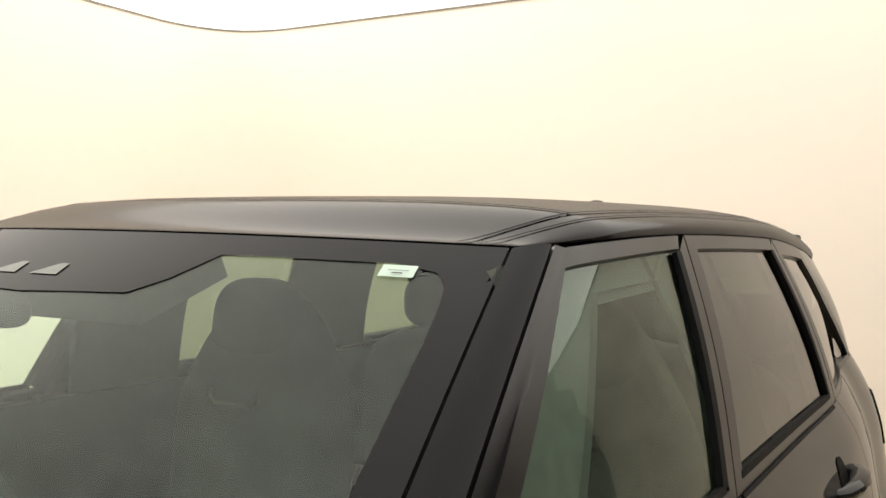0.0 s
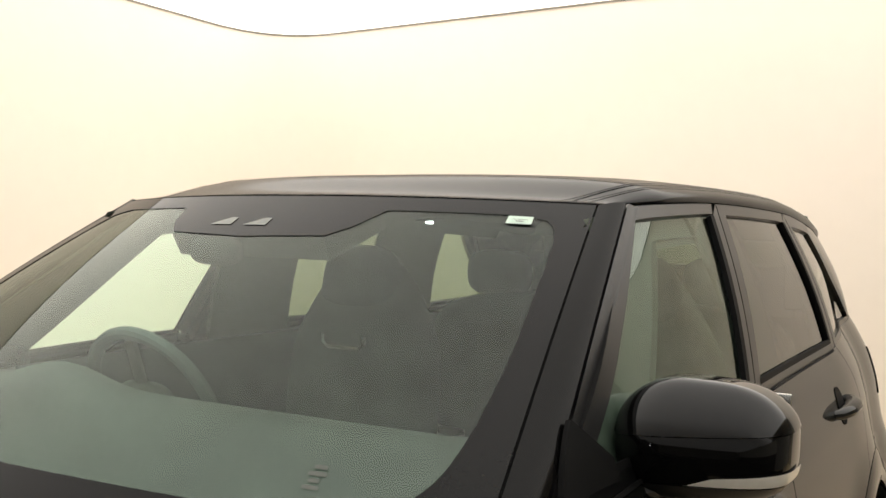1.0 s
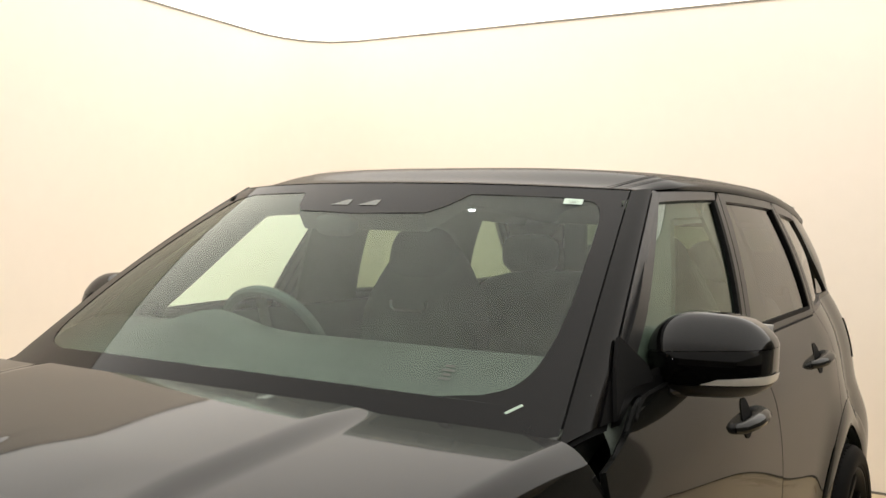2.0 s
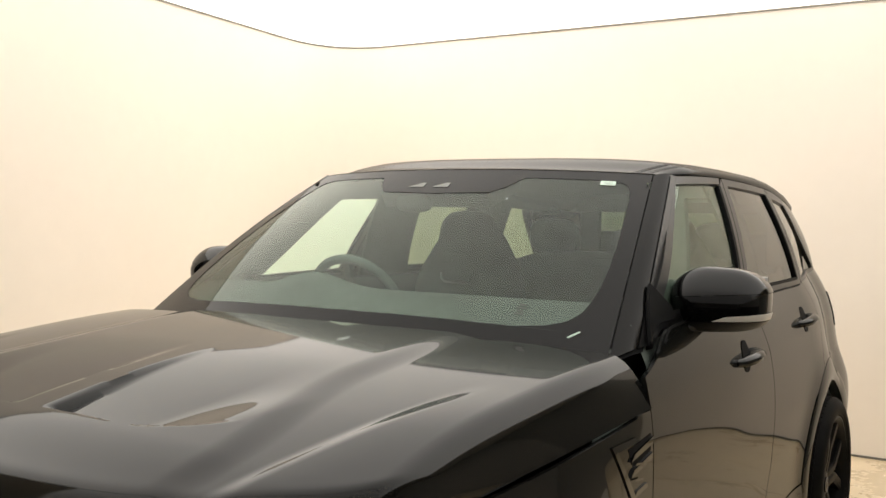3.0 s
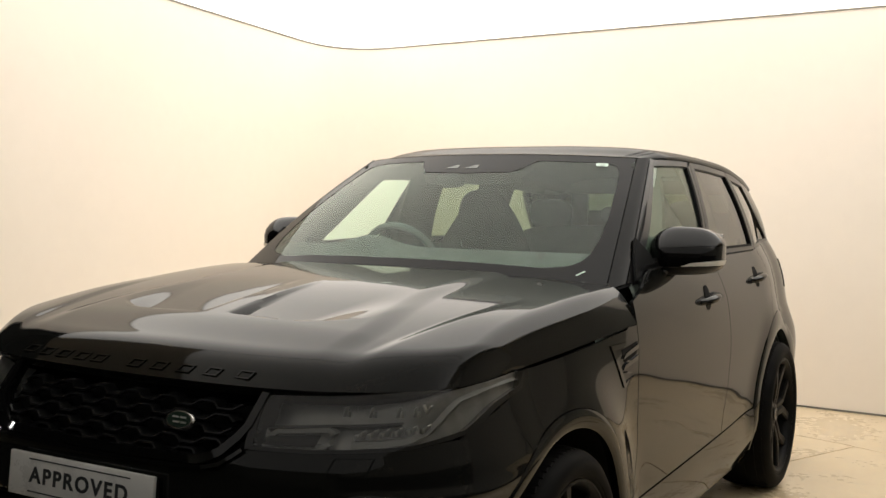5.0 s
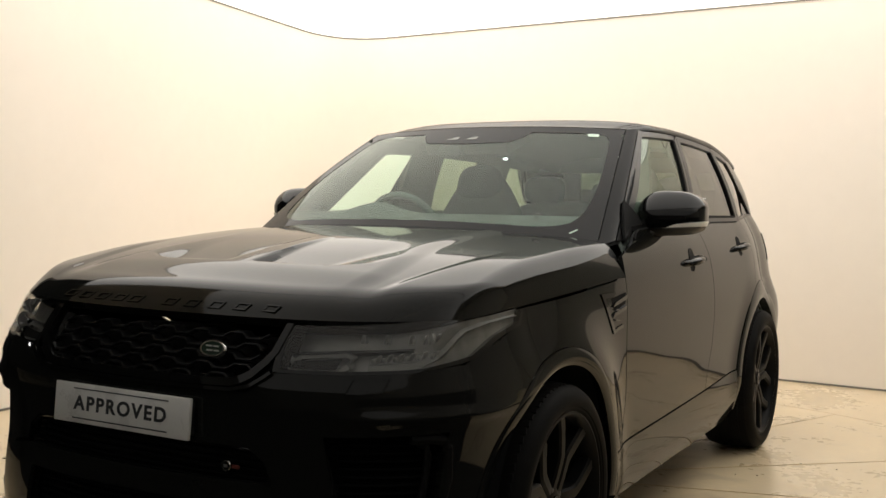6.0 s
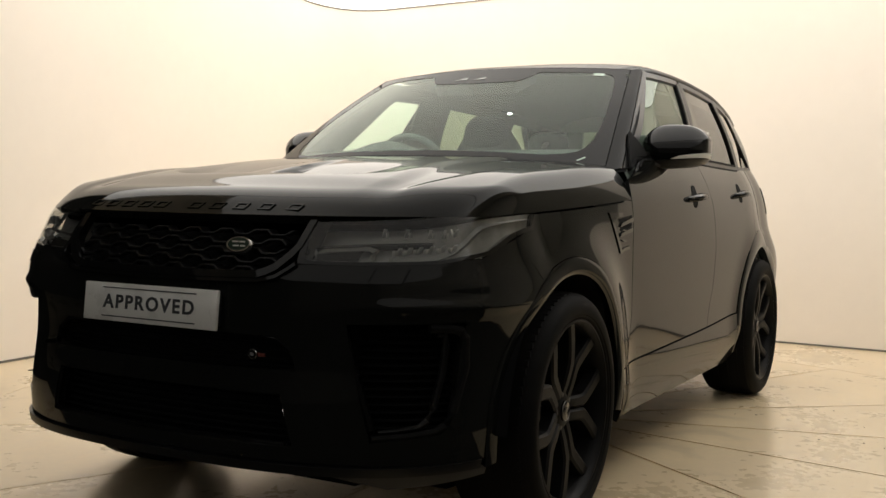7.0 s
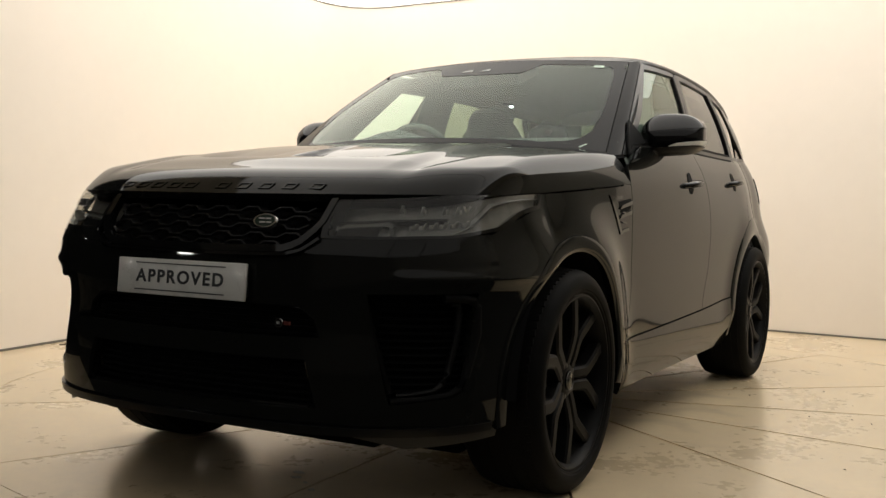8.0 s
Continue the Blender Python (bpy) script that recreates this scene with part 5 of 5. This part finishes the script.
word_ob.matrix_basis = Matrix.Translation(PLATE_AT + plate_face * 0.0068) @ plate_turn @ Matrix.Rotation(math.pi / 2, 4, "X") @ Matrix.Diagonal((0.97, 0.88, 1, 1))
part("plate_holder", box(*(PLATE_AT - plate_face * 0.015), 0.50, 0.03, 0.09, 0.004, plate_turn), SATIN, car)

# small round badge in the lower grille, shapes in place of its letters
badge_at = on_nose(0.345, 0.628, 0.0) + Vector((0, -0.004, 0))
round_turn = Matrix.Rotation(radians(90), 4, "X")
badge = part("lower_badge", disc(0.0155, 0.0155, 0.006, badge_at, round_turn, 28), CHROME, car, "small round bright badge with a red tail")
part("badge_field", disc(0.0120, 0.0120, 0.0068, badge_at, round_turn, 28), GLOSS, badge)
part("badge_mark", box(*(badge_at + Vector((0, -0.0072, 0))), 0.012, 0.001, 0.008, 0), SILVER, badge)
part("badge_tail", box(*(badge_at + Vector((0.030, -0.002, 0))), 0.024, 0.004, 0.010, 0.001), RED, badge)
# mesh in the lower grilles
mesh_bars = []
for k in range(7):
    z = 0.392 + k * 0.020
    mesh_bars.append(ribbon([on_nose(x, z, -0.045) for x in steps(-0.46, 0.46, 20)], 0.006, 0.02))
for k in range(4):
    z = 0.604 + k * 0.020
    mesh_bars.append(ribbon([on_nose(x, z, -0.035) for x in steps(-0.47, 0.47, 20)], 0.004, 0.02))
part("lower_grille_mesh", join(*mesh_bars), MESH, car)
side_bars = []
for k in range(14):
    z = 0.43 + k * 0.0215
    side_bars.append(ribbon([on_nose(x, z, -0.07) for x in steps(0.60, 0.85, 8)], 0.006, 0.02))
pair("side_intake_mesh", join(*side_bars), MESH, car)

# wipers at the foot of the windscreen
def on_screen(u, v, lift=0.012):
    return screen(u, v - 0.012) + Vector((0, -0.7, 0.7)) * lift


for u0, u1, v0, v1 in ((-0.66, 0.02, -0.030, -0.012), (0.02, 0.66, -0.030, -0.014)):
    wiper = part("wiper", tube([on_screen(lerp(u0, u1, t), lerp(v0, v1, t), 0.010) for t in steps(0, 1, 10)], 0.0045, 8), SATIN, car, "black wiper at rest")
    part("wiper_blade", tube([on_screen(lerp(u0 + 0.2 * (u1 - u0), u1 + 0.3 * (u1 - u0), t), lerp(v0 + 0.004, v1, t), 0.003) for t in steps(0, 1, 10)], 0.004, 8), SEAL, wiper)
part("scuttle", grid(lambda u, v: screen(u, lerp(-0.03, -0.05, v)) + Vector((0, lerp(0.0, -0.10, v), lerp(0.0, -0.03, v))), steps(-1, 1, 30), steps(0, 1, 3), (0, 0, 1)), SATIN, car)

# paper label inside the windscreen
lab = offset(sheet(screen, [((0.785, 0.900), (0.853, 0.900), (0.851, 0.932), (0.783, 0.932))], 6, (0, -1, 1)), 0.003)
label_ob = part("windscreen_label", lab, LABEL, car, "small pale green paper label")
part("label_bar", offset(sheet(screen, [((0.81, 0.906), (0.83, 0.906), (0.83, 0.909), (0.81, 0.909))], 2, (0, -1, 1)), 0.005), INK, label_ob)
part("label_bar", offset(sheet(screen, [((0.80, 0.914), (0.84, 0.914), (0.84, 0.9155), (0.80, 0.9155))], 2, (0, -1, 1)), 0.005), INK, label_ob)
# small dark maker's mark printed low in the glass, as plain bars
for k, (w, dv) in enumerate(((0.030, 0.0), (0.020, 0.014), (0.034, 0.028), (0.024, 0.042))):
    part("windscreen_mark", offset(sheet(screen, [((0.700 - w / 2, 0.122 + dv), (0.700 + w / 2, 0.122 + dv), (0.700 + w / 2, 0.130 + dv), (0.700 - w / 2, 0.130 + dv))], 2, (0, -1, 1)), 0.0018), SENSOR, car)
# pale strip at the windscreen's foot
part("windscreen_strip", offset(sheet(screen, [((0.868, 0.048), (0.900, 0.080), (0.906, 0.076), (0.875, 0.044))], 3, (0, -1, 1)), 0.002), LABEL, car)

# ---- cabin ----
part("headliner", both(grid(lambda u, v: roof(u, lerp(0.03, 0.95, v)) * 1.0 - Vector((0.03 * u, 0, 0.035)), steps(0, 1, 10), steps(0, 1, 20), (0, 0, -1))), HEADLINER, car)


def dash(u, v):
    y = lerp(0.52, 1.08, v)
    z = 1.185 + 0.108 * smooth(0.0, 0.75, v) - 0.24 * smooth(0.80, 1.0, v) + 0.045 * math.exp(-((u + 0.45) / 0.16) ** 2) * smooth(0.35, 0.6, v) * smooth(0.98, 0.75, v)
    return Vector((0.80 * u, y + 0.02 * u * u, z))


part("dashboard", skirt(grid(dash, steps(-1, 1, 40), steps(0, 1, 26), (0, 0, 1)), 0.12), DASH, car)
part("cabin_floor", box(0, 2.2, 0.46, 1.70, 3.2, 0.05, 0.01), HEADLINER, car)
pair("door_lining", grid(lambda u, v: side(lerp(0.75, 3.4, u), lerp(0.45, 1.262, v)) - Vector((0.07 - 0.02 * v, 0, 0)), steps(0, 1, 20), steps(0, 1, 8), (-1, 0, 0)), CABIN, car)
pair("pillar_lining", skirt(offset(sheet(glasshouse, [((0.80, -0.03), (1.155, 0.03), (1.545, 0.84), (1.40, 0.97)), ((1.40, 0.97), (1.545, 0.84), (1.79, 0.84), (1.90, 0.97))], 10, (-1, 0, 0)), 0.03), 0.012), HEADLINER, car)
pair("door_lining_post", skirt(offset(sheet(glasshouse, [((1.83, 0.0), (2.18, 0.0), (2.14, 0.98), (1.79, 0.98))], 8, (-1, 0, 0)), 0.03), 0.01), HEADLINER, car)
pair("rear_lining_post", skirt(offset(sheet(glasshouse, [((2.60, 0.0), (3.00, 0.0), (2.94, 0.98), (2.54, 0.98))], 8, (-1, 0, 0)), 0.03), 0.01), HEADLINER, car)
part("tail_header", box(0, 3.55, 1.615, 1.12, 0.06, 0.10, 0.01), HEADLINER, car)
pair("tail_pillar_lining", box(0.520, 3.66, 1.44, 0.12, 0.03, 0.28, 0.01), HEADLINER, car)
part("tail_window", box(0, 3.70, 1.49, 1.00, 0.006, 0.28, 0.0), PRIVACY, car, "dark privacy glass")
part("tail_window_frame", box(0, 3.70, 1.36, 1.00, 0.05, 0.20, 0.01), HEADLINER, car)


def seat(x, y):
    top = part("seat", pebble(x, y - 0.05, 0.74, 0.52, 0.54, 0.22, 3.2), CABIN, car, "dark leather sports seat")

    def back_shape(q):
        k = 0.5 + 0.5 * q.z
        return Vector((q.x * lerp(1.0, 0.62, smooth(0.55, 1.0, k)), q.y + 0.9 * k, q.z))

    part("backrest", pebble(x, y + 0.20, 1.14, 0.52, 0.20, 0.74, 3.4, 40, 30, back_shape), CABIN, top)
    part("headrest", pebble(x, y + 0.24, 1.440, 0.27, 0.13, 0.23, 3.0, shape=lambda q: Vector((q.x * (1 - 0.12 * q.z), q.y, q.z))), CABIN, top)
    loop = [Vector((x + a, y + 0.155 - 0.01, 1.258 + b)) for a, b in ((-0.075, 0.030), (-0.075, 0.008), (-0.058, -0.008), (0.058, -0.008), (0.075, 0.008), (0.075, 0.030))]
    part("seat_trim", tube(loop, 0.008, 8), CHROME, top, "bright belt guide trim")
    return top


seat(-0.435, 1.86)
seat(0.435, 1.86)
bench = part("rear_bench", pebble(0, 2.62, 0.74, 1.36, 0.52, 0.22, 4), CABIN, car, "dark leather rear bench")
part("bench_back", pebble(0, 2.92, 1.06, 1.36, 0.18, 0.62, 4.5), CABIN, bench)
for x in (-0.42, 0.0, 0.42):
    part("bench_headrest", pebble(x, 2.95, 1.435, 0.26 if x else 0.2, 0.11, 0.17 if x else 0.10, 3), CABIN, bench)

wheel_pose = Matrix.Translation((-0.390, 1.225, 1.208)) @ Matrix.Rotation(radians(-66), 4, "X")
ring = [Vector((0.187 * math.cos(a), 0.182 * math.sin(a), 0)) for a in (math.tau * k / 40 for k in range(41))]
rim_ring = tube(ring, 0.0165, 10)
rim_ring.transform(wheel_pose)
steer = part("steering_wheel", rim_ring, CABIN, car, "dark leather steering wheel")
boss = pebble(0, 0, -0.02, 0.17, 0.13, 0.06, 3)
boss.transform(wheel_pose)
part("steering_boss", boss, DASH, steer)
for a in (0, 180, 270):
    arm = tube([Vector((0.06 * math.cos(radians(a)), 0.05 * math.sin(radians(a)), -0.015)), Vector((0.18 * math.cos(radians(a)), 0.176 * math.sin(radians(a)), -0.003))], 0.020, 8, 0.5)
    arm.transform(wheel_pose)
    part("steering_spoke", arm, DASH, steer)
# sensor pod and mirror at the head of the windscreen
pod = part("sensor_pod", skirt(offset(sheet(screen, [((-0.34, 0.83), (0.28, 0.83), (0.36, 0.985), (-0.40, 0.985))], 8, (0, -1, 1)), -0.012), 0.05), DASH, car)
for x in (-0.125, 0.015):
    part("sensor_window", offset(sheet(screen, [((x - 0.05, 0.850), (x + 0.04, 0.850), (x + 0.035, 0.885), (x + 0.01, 0.885))], 4, (0, -1, 1)), 0.0030), SENSOR, pod)
room_mirror = part("room_mirror", pebble(-0.085, 1.110, 1.572, 0.13, 0.05, 0.060, 3), DASH, car)
part("mirror_stalk", tube([Vector((-0.03, 1.19, 1.632)), Vector((-0.05, 1.16, 1.610)), Vector((-0.07, 1.13, 1.585))], 0.018, 8), DASH, room_mirror)

# lit reading lamp in the rear of the roof lining
reading = part("reading_lamp", box(-0.577, 2.70, 1.632, 0.07, 0.10, 0.012, 0.004), SATIN, car, "small roof reading lamp, lit")
part("lamp_lens", pebble(-0.577, 2.70, 1.622, 0.026, 0.034, 0.012, 2.4, 16, 10), READING, reading)

# ---- small litter on the floor ----
rng = random.Random(5)


def flake(x, y, size):
    bm = bmesh.new()
    n = 7
    ring = [(size * (0.6 + 0.5 * rng.random()) * math.cos(math.tau * k / n), size * (0.5 + 0.4 * rng.random()) * math.sin(math.tau * k / n)) for k in range(n)]
    low = [bm.verts.new((px, py, 0.0)) for px, py in ring]
    top = [bm.verts.new((px * 0.9, py * 0.9, 0.0015 + 0.002 * rng.random())) for px, py in ring]
    bm.faces.new(top)
    for k in range(n):
        bm.faces.new((low[k], low[(k + 1) % n], top[(k + 1) % n], top[k]))
    bmesh.ops.recalc_face_normals(bm, faces=bm.faces[:])
    ob = part("paint_flake", bm, FLAKE if size > 0.008 else DIRT)
    ob.location = (x, y, 0.001)
    tagged(ob, "pale flat flake lying on the concrete floor" if size > 0.008 else "small dark crumb lying on the concrete floor", "flake" if size > 0.008 else "crumb", "litter on the floor")


for x, y, size in ((0.05, -0.36, 0.022), (0.12, -0.40, 0.012), (0.19, -0.46, 0.017), (0.02, -0.30, 0.026), (0.30, -0.52, 0.010)):
    flake(x, y, size)
for k in range(11):
    flake(rng.uniform(0.95, 1.9), rng.uniform(0.7, 3.2), rng.uniform(0.003, 0.0065))
